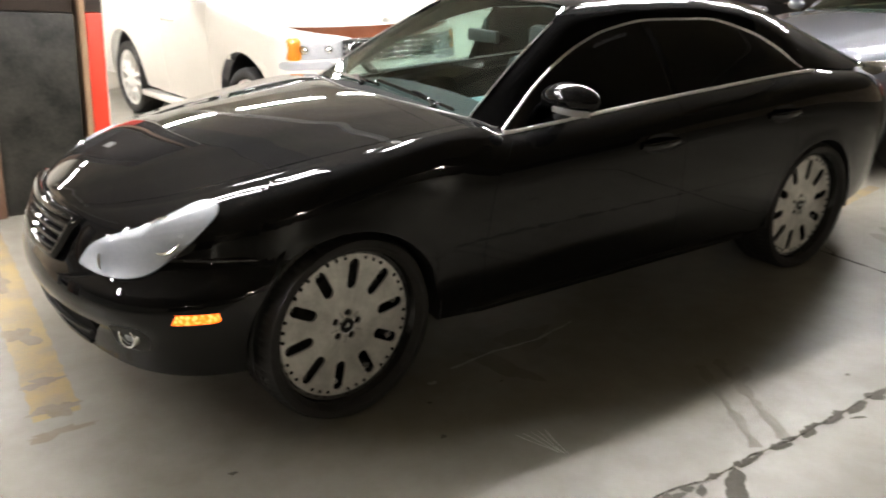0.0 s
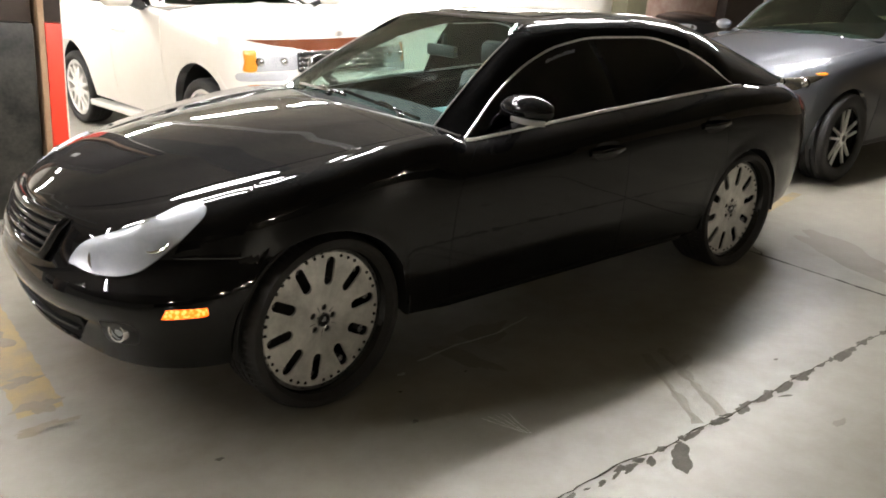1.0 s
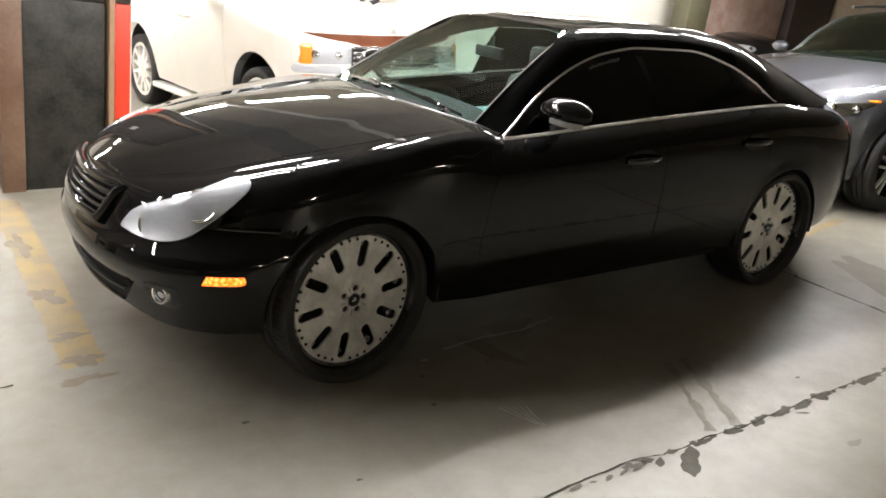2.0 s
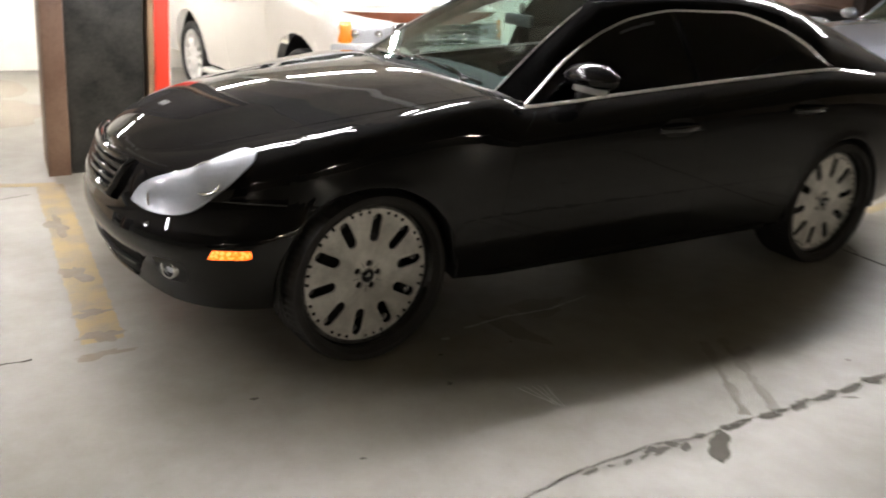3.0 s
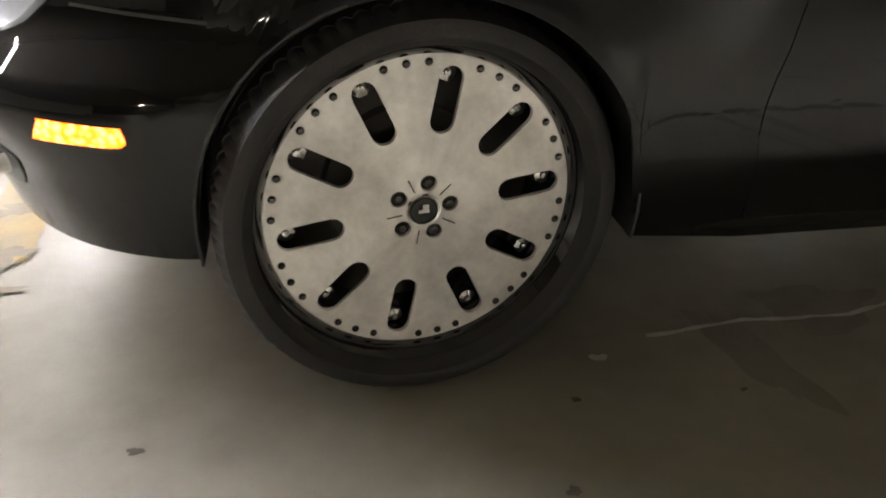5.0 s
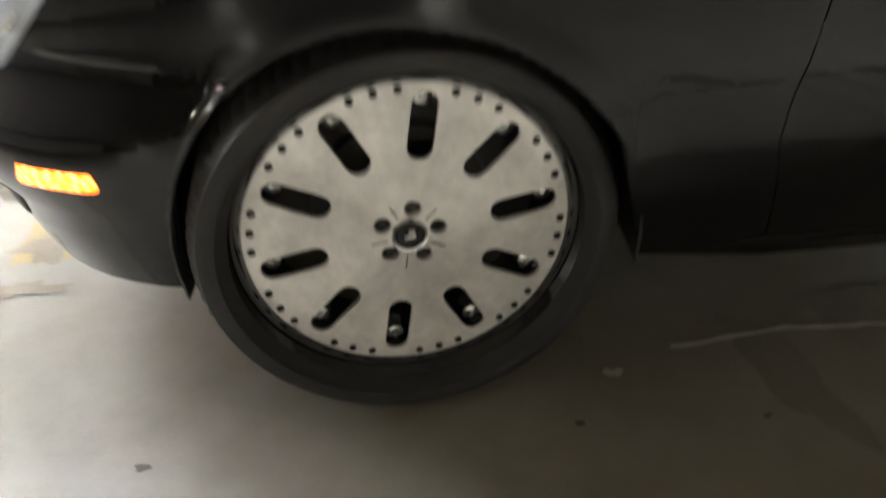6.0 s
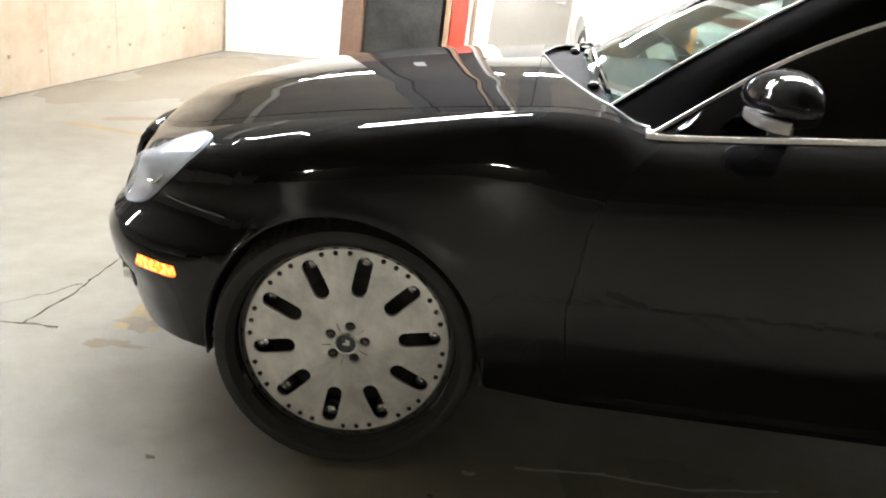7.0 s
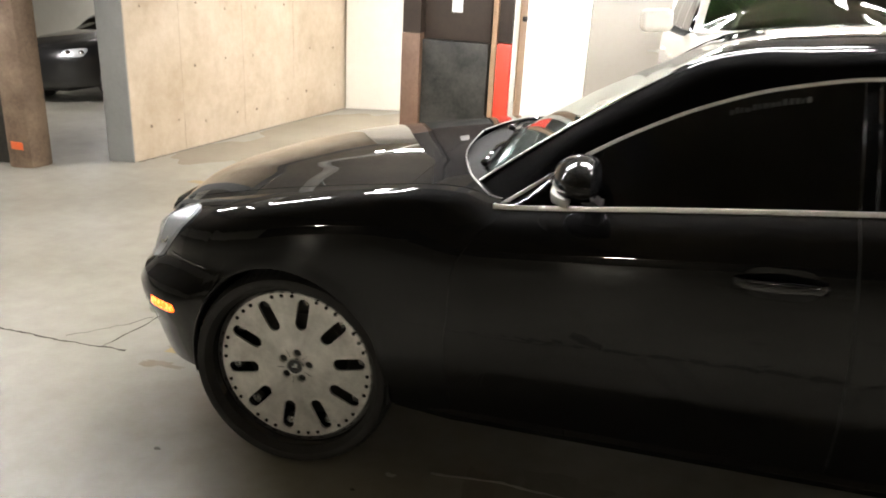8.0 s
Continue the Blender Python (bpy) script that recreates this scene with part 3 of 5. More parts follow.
            out.append((r.x, r.y * s, r.z + (zc - r.z) * (1 - abs(s) ** power) + self.ridge * k * k * (3 - 2 * k) * min(1.0, abs(r.y) / 0.5) + lift))
        return out

    def green(self, x, q, lift=0.0):
        """The greenhouse, left side: q 0 the belt, 1 the side arch, 2 the middle of the roof."""
        ry, rz = self.rail_y(x), self.rail_z(x)
        if q <= 1:
            b = self.rim_at(x)
            return (x, -(-b.y + (ry + b.y) * q + (self.bulge * math.sin(math.pi * q) if rz - b.z > 0.02 else 0) + lift), b.z + (rz - b.z) * q)
        a = q - 1
        return (x, -ry * (1 - a) - lift * (1 - a), rz + (self.crown(x) - rz) * max(0.0, 1 - (1 - a) ** self.flat(x)) ** self.turn(x) + lift * a)

    def patch(self, x0, x1, q0, q1, nx=24, nq=10, lift=0.0):
        rows = []
        for i in range(nx + 1):
            x = x0 + (x1 - x0) * i / nx
            a, b = (q0(x) if callable(q0) else q0), (q1(x) if callable(q1) else q1)
            rows.append([self.green(x, a + (b - a) * j / nq, lift) for j in range(nq + 1)])
        return rows

    def stations(self, x0, x1, step=0.03):
        n = max(2, int(round((x1 - x0) / step)))
        return [self.T_at(x0 + (x1 - x0) * i / n) for i in range(n + 1)]

    def nose(self, limit, n, tail=False):
        """Ring parameters from the middle of the nose (or to that of the tail) out to the share limit."""
        k = self.nr if tail else self.nf
        phi = math.acos(limit ** (k / 2))
        ts = [math.cos(phi * i / n) ** (2 / k) for i in range(n + 1)]
        return ts[::-1] if tail else [-t for t in ts]

    def side(self, T_list, r0=0, r1=20, depth=0.004, rows=8):
        return slab([self.column(T, rows)[r0:r1 + 1] for T in T_list], depth)

    def skin(self):
        """The whole left skin and deck as one sheet to lay lamps and trim on."""
        bm = grid(bmesh.new(), [self.column(T) for T in self.nose(0.8, 24) + self.stations(self.xm - 0.8 * (self.xm - self.front(0.5)) + 0.01, self.xm + 0.8 * (self.rear(0.5) - self.xm), 0.04) + self.nose(0.81, 20, True)])
        grid(bm, [self.across(T, 1.0, 0.0, 20) for T in self.nose(0.8, 24) + self.stations(self.xm - 0.8 * (self.xm - self.front(0.5)) + 0.01, 0.5, 0.05)])
        bmesh.ops.recalc_face_normals(bm, faces=bm.faces)
        tree = BVHTree.FromBMesh(bm)
        bm.free()
        return tree


def lay(tree, centre, normal, outline, base=0.002, dome=0.01, rings=6, per=6, skirt=0.012):
    """A pad laid on a skin: outline is a closed run of (across, up) control points round centre, seen along normal."""
    c, n = Vector(centre), Vector(normal).normalized()
    right = Vector((0, 0, 1)).cross(n).normalized()
    up = n.cross(right)
    k = len(outline)
    loop = []
    for i in range(k):
        p0, p1, p2, p3 = (Vector(outline[(i + j - 1) % k]) for j in range(4))
        for j in range(per):
            t = j / per
            loop.append(0.5 * (2 * p1 + (p2 - p0) * t + (2 * p0 - 5 * p1 + 4 * p2 - p3) * t * t + (3 * p1 - p0 - 3 * p2 + p3) * t ** 3))
    mid = sum((Vector(p) for p in loop), Vector((0, 0))) / len(loop)
    bm = bmesh.new()
    rows = []
    for r in range(rings + 1):
        f = r / rings
        row = []
        for p in loop:
            q = mid + (p - mid) * f
            o = c + right * q.x + up * q.y + n * 0.6
            hit, nrm, _, _ = tree.ray_cast(o, -n)
            if hit is None:
                hit = c + right * q.x + up * q.y
            row.append(hit + n * (base + dome * (1 - f ** 3)))
        row.append(row[0])
        rows.append(row)
    rows.append([p - n * (base + skirt) for p in rows[-1]])
    return grid(bm, rows)


def arc_liner(x, r, y0, y1, z=0.365):
    rows = []
    for i in range(25):
        a = math.pi * (-0.05 + 1.10 * i / 24)
        rows.append([(x - r * math.cos(a), y, z + r * math.sin(a)) for y in (-y0, -(y0 + y1) / 2, -y1)])
    bm = slab(rows, -0.004, (x, -0.7, z))
    # the inner wall of the housing
    rows2 = [[(x, -y1, z)] * 25, [(x - r * math.cos(math.pi * (-0.05 + 1.10 * i / 24)), -y1, z + r * math.sin(math.pi * (-0.05 + 1.10 * i / 24))) for i in range(25)]]
    return grid(bm, rows2)


def tyre(R, rim, width, segments=120, tread=0.006, bulge=0.006):
    """A tyre round local z, its outer wall at +width / 2, with cut shoulders and grooves round the tread."""
    h = width / 2
    prof = [(rim, h - 0.012), (rim + 0.008, h - 0.004), (rim + (R - rim) * 0.25, h + 0.7 * bulge), (rim + (R - rim) * 0.5, h + bulge), (rim + (R - rim) * 0.72, h + 0.6 * bulge), (R - 0.014, h - 0.004), (R - 0.004, h - 0.018), (R, h - 0.035)]
    for g in (0.55, 0.18, -0.18, -0.55):
        prof += [(R, h * g + 0.006), (R - 0.007, h * g + 0.004), (R - 0.007, h * g - 0.004), (R, h * g - 0.006)]
    prof += [(R, -h + 0.035), (R - 0.014, -h + 0.004), (rim, -h + 0.01), (rim - 0.01, -h + 0.03), (rim - 0.01, h - 0.03)]
    bm = bmesh.new()
    rings = []
    for k in range(segments):
        a = 2 * math.pi * k / segments
        cut = tread if k % 3 == 0 else 0.0
        ring = []
        for i, (r, z) in enumerate(prof):
            rr = r - cut if (r > R - 0.006 and abs(z) > h * 0.5) else r
            ring.append(bm.verts.new((rr * math.cos(a), rr * math.sin(a), z)))
        rings.append(ring)
    n = len(prof)
    for k in range(segments):
        a, b = rings[k], rings[(k + 1) % segments]
        for i in range(n):
            bm.faces.new((a[i], a[(i + 1) % n], b[(i + 1) % n], b[i]))
    return bm


def flat_cut(name, outer, holes, thick, bevel=0.0015):
    """A flat plate in the xy plane with holes, from closed runs of points, its face at z = thick."""
    cu = bpy.data.curves.new(name, "CURVE")
    cu.dimensions, cu.fill_mode, cu.extrude, cu.bevel_depth, cu.bevel_resolution = "2D", "BOTH", thick / 2, bevel, 1
    for run in [outer] + holes:
        sp = cu.splines.new("POLY")
        sp.points.add(len(run) - 1)
        for p, (x, y) in zip(sp.points, run):
            p.co = (x, y, 0, 1)
        sp.use_cyclic_u = True
    ob = bpy.data.objects.new(name, cu)
    me = bpy.data.meshes.new_from_object(ob)
    bpy.data.objects.remove(ob)
    bpy.data.curves.remove(cu)
    bm = bmesh.new()
    bm.from_mesh(me)
    bmesh.ops.remove_doubles(bm, verts=bm.verts, dist=1e-5)
    bm.to_mesh(me)
    bm.free()
    return me


def circle(r, n, cx=0.0, cy=0.0):
    return [(cx + r * math.cos(2 * math.pi * i / n), cy + r * math.sin(2 * math.pi * i / n)) for i in range(n)]


def slot(a, r0, r1, w, n=8):
    """A rounded slot along the direction a (radians), from radius r0 to r1."""
    c, s = math.cos(a), math.sin(a)
    run = []
    for i in range(n + 1):
        t = math.pi / 2 + math.pi * i / n
        run.append((r0 + w / 2 + w / 2 * math.cos(t), w / 2 * math.sin(t)))
    for i in range(n + 1):
        t = -math.pi / 2 + math.pi * i / n
        run.append((r1 - w / 2 + w / 2 * math.cos(t), w / 2 * math.sin(t)))
    return [(x * c - y * s, x * s + y * c) for x, y in run]


M_BRUSHED = mat("brushed_alloy", (0.90, 0.88, 0.83), 0.36, 0.4, var=(0.56, 0.545, 0.505), scale=6.0, amount=2.5, rough_var=0.2, bump=0.05, bump_scale=500)
tangent = M_BRUSHED.node_tree.nodes.new("ShaderNodeTangent")
tangent.direction_type, tangent.axis = "RADIAL", "Z"
M_BRUSHED.node_tree.links.new(tangent.outputs[0], M_BRUSHED.node_tree.nodes["Principled BSDF"].inputs["Tangent"])
M_BRUSHED.node_tree.nodes["Principled BSDF"].inputs["Anisotropic"].default_value = 0.55
M_DUSTYDARK = mat("brake_dark", (0.03, 0.027, 0.023), 0.5, var=(0.06, 0.05, 0.04), scale=12)
M_STUD = mat("stud_steel", (0.10, 0.095, 0.09), 0.22, 0.9)
M_EMBLEM = mat("emblem_white", (0.7, 0.7, 0.68), 0.4)


def sedan_wheel(parent, m, spin):
    """A big disc wheel: a brushed plate with ten slots, rim studs, black lip, tyre, nuts and cap."""
    turn = [radians(90 - spin - 36 * k) for k in range(10)]
    me = flat_cut("wheel", circle(0.281, 96), [slot(a, 0.143, 0.264, 0.046) for a in turn] + [circle(0.0165, 16, 0.051 * math.cos(radians(90 - spin - 72 * k)), 0.051 * math.sin(radians(90 - spin - 72 * k))) for k in range(5)], 0.008)
    me.materials.append(M_BRUSHED)
    w = part("wheel", me, M_BRUSHED, parent, "brushed alloy disc with ten slots")
    w.matrix_basis = m
    part("lip", lathe(bmesh.new(), [(0.2815, -0.006), (0.283, 0.008), (0.287, 0.026), (0.301, 0.040), (0.307, 0.036), (0.305, -0.02), (0.27, -0.03), (0.262, -0.2), (0.255, -0.2), (0.262, -0.022), (0.279, -0.012)], 96), M_GLOSSBLACK, w, "gloss black rim lip")
    part("tyre", tyre(0.366, 0.305, 0.25, 228, 0.007, 0.014), M_RUBBER, w).matrix_basis = pose(0, 0, -0.068)
    part("barrel", lathe(bmesh.new(), [(1e-4, -0.05), (0.06, -0.05), (0.075, -0.09), (0.16, -0.095), (0.165, -0.115), (0.262, -0.13)], 48), M_DUSTYDARK, w)
    stud = disc(bmesh.new(), 0.0072, 0, 0.009, 8, None, 0.003)
    me = finish(stud, "stud", M_STUD)
    for k, a in enumerate(turn):
        for j in (-1, 0, 1):
            b = a - radians(18) + radians(8.2) * j
            o = new("stud", me)
            o.parent, o.matrix_basis = w, pose(0.268 * math.cos(b), 0.268 * math.sin(b), 0.002)
    me = finish(lathe(bmesh.new(), [(1e-4, 0.009), (0.006, 0.008), (0.0075, 0.005), (0.017, 0.002), (0.0205, -0.006), (0.0205, -0.03)], 8), "slot_stud", M_CHROME, True, 25)
    for a in turn:
        o = new("slot_stud", me)
        o.parent, o.matrix_basis = w, pose(0.2445 * math.cos(a), 0.2445 * math.sin(a), -0.026)
    bm = lathe(bmesh.new(), [(1e-4, 0.002), (0.007, 0.0015), (0.0125, -0.003), (0.0125, -0.02)], 6)
    me = finish(bm, "lug_nut", M_STUD, True, 20)
    for k in range(5):
        b = radians(90 - spin - 72 * k)
        o = new("lug_nut", me)
        o.parent, o.matrix_basis = w, pose(0.051 * math.cos(b), 0.051 * math.sin(b), 0.002)
    groove = finish(box(bmesh.new(), 0.040, 0.068, -0.0008, 0.0008, 0.0085, 0.0098), "groove", M_STUD, False)
    for k in range(5):
        o = new("groove", groove)
        o.parent, o.matrix_basis = w, pose(0, 0, 0, 0, 0, 90 - spin - 36 - 72 * k)
    part("cap_ring", lathe(bmesh.new(), [(0.026, 0.004), (0.0265, 0.011), (0.031, 0.012), (0.033, 0.005)], 32), M_CHROME, w)
    cap = disc(bmesh.new(), 0.0265, 0.0, 0.010, 32, None, 0.003)
    part("centre_cap", cap, M_GLOSSBLACK, w, "black centre cap")
    part("cap_mark", box(box(bmesh.new(), -0.010, 0.010, -0.004, 0.002, 0.0101, 0.0125, 0.001), -0.002, 0.009, -0.002, 0.012, 0.0101, 0.0122, 0.001), M_EMBLEM, w, "plain white emblem shape")
    return w


def ease(a, b, v):
    k = min(1.0, max(0.0, (v - a) / (b - a)))
    return k * k * (3 - 2 * k)


def sedan_flare(x, z):
    """How far the skin stands out at the wheel arches and below the bumper's ledge."""
    out = 0.0
    for ax in (0.0, 2.854):
        r = math.hypot(x - ax, z - 0.365)
        out = max(out, 0.004 * math.exp(-((r - 0.385) / 0.032) ** 2) * ease(0.2, 0.32, z))
    return out + 0.010 * (1 - ease(0.565, 0.60, z)) * (1 - ease(-0.44, -0.36, x))


WING_TOP = curve([(-0.83, 0.80), (-0.7, 0.825), (-0.55, 0.86), (-0.39, 0.90), (-0.14, 0.952), (0.13, 0.998), (0.35, 1.028), (0.53, 1.042), (0.62, 1.036), (0.74, 1.0)])


def sedan_wing(x, z):
    """The tight crest along the top of the front wing."""
    return 0.030 * math.exp(-((WING_TOP(x) - z) / 0.05) ** 2) * ease(-0.72, -0.45, x) * (1 - ease(0.35, 0.75, x))


def sedan_line(x, z):
    """The long body line that climbs along the doors: crisp above, soft below."""
    d = z - (0.895 + 0.062 * (x - 0.6))
    return 0.003 * math.exp(-(d / (0.035 if d > 0 else 0.11)) ** 2) * ease(0.35, 1.0, x) * (1 - ease(3.1, 3.7, x))


sedan = Shell(
    xm=1.2,
    front=[(0.18, -0.82), (0.30, -0.865), (0.40, -0.89), (0.455, -0.903), (0.485, -0.932), (0.53, -0.945), (0.59, -0.94), (0.612, -0.912), (0.64, -0.898), (0.72, -0.872), (0.80, -0.83), (0.86, -0.74), (0.92, -0.60), (1.0, -0.30), (1.1, 0.0)],
    rear=[(0.2, 4.02), (0.35, 4.13), (0.55, 4.19), (0.7, 4.18), (0.85, 4.13), (0.98, 4.08), (1.15, 4.03)],
    nf=9.5, nr=7.5,
    width=[(-0.05, 0.85), (0.0, 0.862), (0.2, 0.892), (0.4, 0.906), (0.6, 0.915), (0.76, 0.919), (0.82, 0.9165), (0.87, 0.909), (0.91, 0.896), (0.95, 0.874), (0.98, 0.848), (1.0, 0.815)],
    ztop=[(-0.83, 0.80), (-0.7, 0.825), (-0.55, 0.86), (-0.39, 0.90), (-0.14, 0.952), (0.13, 0.998), (0.35, 1.028), (0.53, 1.042), (0.62, 1.036), (0.74, 1.0), (0.9, 1.008), (1.2, 1.03), (2.0, 1.078), (2.72, 1.108), (3.1, 1.085), (3.5, 1.03), (3.8, 0.97), (4.1, 0.89)],
    zdeck=[(-0.83, 0.815), (-0.7, 0.895), (-0.55, 0.945), (-0.4, 0.985), (-0.2, 1.025), (0.0, 1.05), (0.3, 1.075), (0.5, 1.085), (0.8, 1.085), (3.2, 1.12), (3.5, 1.14), (3.8, 1.125), (3.97, 1.08), (4.1, 1.01), (4.18, 0.9)],
    zsill=[(-0.95, 0.345), (-0.84, 0.335), (-0.70, 0.295), (-0.5, 0.285), (0.4, 0.305), (2.4, 0.30), (3.3, 0.30), (4.05, 0.34)],
    arches=[(0.0, 0.362, 0.381), (2.854, 0.362, 0.381)],
    crease=lambda x, z: -sedan_flare(x, z) - sedan_line(x, z) - sedan_wing(x, z),
    rail_y=[(0.44, 0.0), (0.5, 0.40), (0.56, 0.58), (0.62, 0.70), (0.70, 0.775), (0.735, 0.785), (0.9, 0.718), (1.1, 0.65), (1.3, 0.60), (1.5, 0.572), (1.75, 0.57), (2.1, 0.605), (2.4, 0.66), (2.6, 0.715), (2.74, 0.772), (3.0, 0.765), (3.3, 0.73), (3.6, 0.60), (3.73, 0.42), (3.8, 0.0)],
    rail_z=[(0.44, 1.075), (0.56, 1.06), (0.64, 1.04), (0.70, 1.01), (0.735, 1.002), (0.9, 1.108), (1.1, 1.216), (1.3, 1.297), (1.5, 1.351), (1.75, 1.382), (2.1, 1.379), (2.4, 1.312), (2.6, 1.218), (2.74, 1.12), (3.0, 1.10), (3.3, 1.075), (3.6, 1.085), (3.8, 1.13)],
    crown=[(0.44, 1.08), (0.7, 1.175), (0.9, 1.27), (1.1, 1.373), (1.3, 1.452), (1.5, 1.485), (1.75, 1.497), (2.0, 1.498), (2.3, 1.49), (2.6, 1.462), (2.9, 1.41), (3.2, 1.335), (3.5, 1.24), (3.7, 1.165), (3.8, 1.132)],
    ridge=0.003, nf_top=6.6, 
    flat=[(0.4, 9.0), (1.3, 9.0), (1.6, 5.0), (2.4, 4.2), (3.0, 2.6), (3.5, 2.2)], turn=[(0.4, 0.5), (2.4, 0.5), (3.1, 0.8), (3.6, 1.0)])

def hazed(name, share, base, var):
    """Weathered clear plastic: part milky, part see-through."""
    m = mat(name, base, 0.3, var=var, scale=7, coat=1.0, coat_rough=0.02)
    nt = m.node_tree
    out = nt.nodes["Material Output"]
    tr = nt.nodes.new("ShaderNodeBsdfTransparent")
    mx = nt.nodes.new("ShaderNodeMixShader")
    mx.inputs[0].default_value = share
    nt.links.new(tr.outputs[0], mx.inputs[1])
    nt.links.new(nt.nodes["Principled BSDF"].outputs[0], mx.inputs[2])
    nt.links.new(mx.outputs[0], out.inputs[0])
    return m


M_COVER = hazed("weathered_lens", 0.46, (0.50, 0.54, 0.61), (0.68, 0.71, 0.76))
M_HAZE = mat("hazed_lens", (0.50, 0.53, 0.57), 0.28, var=(0.62, 0.64, 0.66), scale=6, coat=1.0, coat_rough=0.03)
M_REFLECTOR = mat("lamp_reflector", (0.85, 0.85, 0.85), 0.25, 0.5, var=(0.7, 0.72, 0.75), scale=14)
M_AMBER = mat("lit_amber_lens", (0.8, 0.20, 0.02), 0.25, emit=(1.0, 0.21, 0.02), strength=AMBER_GLOW, coat=0.6)
lit = M_AMBER.node_tree
cells = lit.nodes.new("ShaderNodeTexVoronoi")
cells.inputs["Scale"].default_value = 80.0
tone = lit.nodes.new("ShaderNodeValToRGB")
tone.color_ramp.elements[0].position, tone.color_ramp.elements[1].position = 0.15, 0.6
tone.color_ramp.elements[0].color, tone.color_ramp.elements[1].color = (1.0, 0.44, 0.10, 1), (1.0, 0.13, 0.004, 1)
lit.links.new(lit.nodes["Texture Coordinate"].outputs["Object"], cells.inputs["Vector"])
lit.links.new(cells.outputs["Distance"], tone.inputs["Fac"])
lit.links.new(tone.outputs["Color"], lit.nodes["Principled BSDF"].inputs["Emission Color"])
M_PRINT = mat("faint_print", (0.035, 0.036, 0.04), 0.6)
M_TAIL = mat("red_lens", (0.25, 0.01, 0.01), 0.15, coat=1.0)
M_DASH = mat("dash_vinyl", (0.05, 0.125, 0.135), 0.5, var=(0.075, 0.16, 0.17), scale=8, bump=0.15, bump_scale=300)
M_SEAT = mat("seat_leather", (0.035, 0.034, 0.03), 0.45, var=(0.05, 0.047, 0.04), scale=8, bump=0.2, bump_scale=150)


def build_sedan():
    car = thing("sedan", "glossy black four-door coupe-like sedan with big brushed wheels", "car")
    S = sedan
    g = 0.0012
    tree = S.skin()
    fs = S.nose(0.80, 20) + S.stations(-0.52, -0.386, 0.03)
    left = [S.column(T)[0:9] for T in fs]
    rows = left[::-1] + [[(x, -y, z) for x, y, z in r] for r in left[1:]]
    part("front_bumper", slab(rows), M_PAINT, car)
    both("front_wing", lambda: S.side(fs, 8, 20), M_PAINT, car)
    both("wing_panel", lambda: S.side(S.stations(-0.386, 0.585 - g, 0.02)), M_PAINT, car)
    both("front_door", lambda: S.side(S.stations(0.585 + g, 1.72 - g, 0.05)), M_PAINT, car)
    both("rear_door", lambda: S.side(S.stations(1.72 + g, 2.60 - g, 0.02)), M_PAINT, car)
    rs = S.stations(2.60 + g, 3.48, 0.02) + S.nose(0.81, 16, True)
    both("rear_wing", lambda: S.side(rs, 8, 20), M_PAINT, car)
    rs2 = S.stations(3.24, 3.48, 0.02) + S.nose(0.81, 16, True)
    left = [S.column(T)[0:9] for T in rs2]
    part("rear_bumper", slab(left + [[(x, -y, z) for x, y, z in r] for r in left[-2::-1]]), M_PAINT, car)
    both("rear_wing_lower", lambda: S.side(S.stations(2.60 + g, 3.238, 0.02), 0, 8), M_PAINT, car)
    hs = S.nose(0.80, 20) + [-0.79 + (S.T_rim(0.44) + 0.79) * i / 24 for i in range(25)]
    part("bonnet", slab([S.across(T, 0.945, -0.945, 44) for T in hs]), M_PAINT, car)
    both("wing_top", lambda: slab([S.across(T, 1.0, 0.95, 3) for T in hs + [S.T_rim(0.46 + 0.04 * i) for i in range(9)]]), M_PAINT, car)
    part("boot_lid", slab([S.across(T, 1.0, -1.0, 24) for T in S.stations(3.3, 3.48, 0.05) + S.nose(0.81, 16, True)]), M_PAINT, car)
    # the bonnet's rear corners, round the cowl
    loop_T = [S.T_rim(0.442 + 0.29 * (i / 24) ** 1.6) for i in range(25)]

    def loop_share(T):
        r = S.rim(T)
        return min(0.944, S.rail_y(r.x) / abs(r.y))
    both("bonnet_corner", lambda: slab([S.across(T, 0.945, loop_share(T), 10) for T in loop_T]), M_PAINT, car)
    # pale metal stands in for the reflections along a black seal
    both("cowl_seal", lambda: sweep(bmesh.new(), [S.across(T, loop_share(T), 0.0, 1, lift=0.003)[0] for T in loop_T], round_section(0.002)), M_SATIN, car, "thin cowl seal, its sheen put in as pale metal")
    part("cowl", slab([S.across(T, 0.945, -0.945, 20, lift=-0.02) for T in [S.T_rim(0.444 + 0.044 * i) for i in range(11)]]), M_COWL, car, "black plastic cowl grille")
    # greenhouse
    fw = both("side_window", lambda: slab(S.patch(0.75, 1.70, 0.02, 0.98, 30, 8), 0.004), M_TINTED, car, "dark tinted side window")
    fw[1].data.materials.clear()
    fw[1].data.materials.append(M_SIDECLEAR)
    both("side_window", lambda: slab(S.patch(1.74, 2.735, 0.02, 0.98, 30, 8), 0.004), M_TINTED, car, "dark tinted side window")
    both("door_pillar", lambda: slab(S.patch(1.702, 1.738, 0.0, 1.0, 2, 8), 0.005), M_PILLAR, car)
    # the windscreen is ruled between a gently bowed foot and the roof's front edge
    def screen(v, h, out=0.0):
        side, bend = (1 if v >= 0 else -1), abs(v) ** 1.14
        foot = Vector((0.575 + 0.064 * bend, -0.697 * v, 1.088 - 0.043 * bend))
        head = Vector(S.green(1.318, 2.0 - 0.83 * abs(v)))
        mid, end = Vector(S.green(1.318, 2.0)), Vector(S.green(1.318, 1.17))
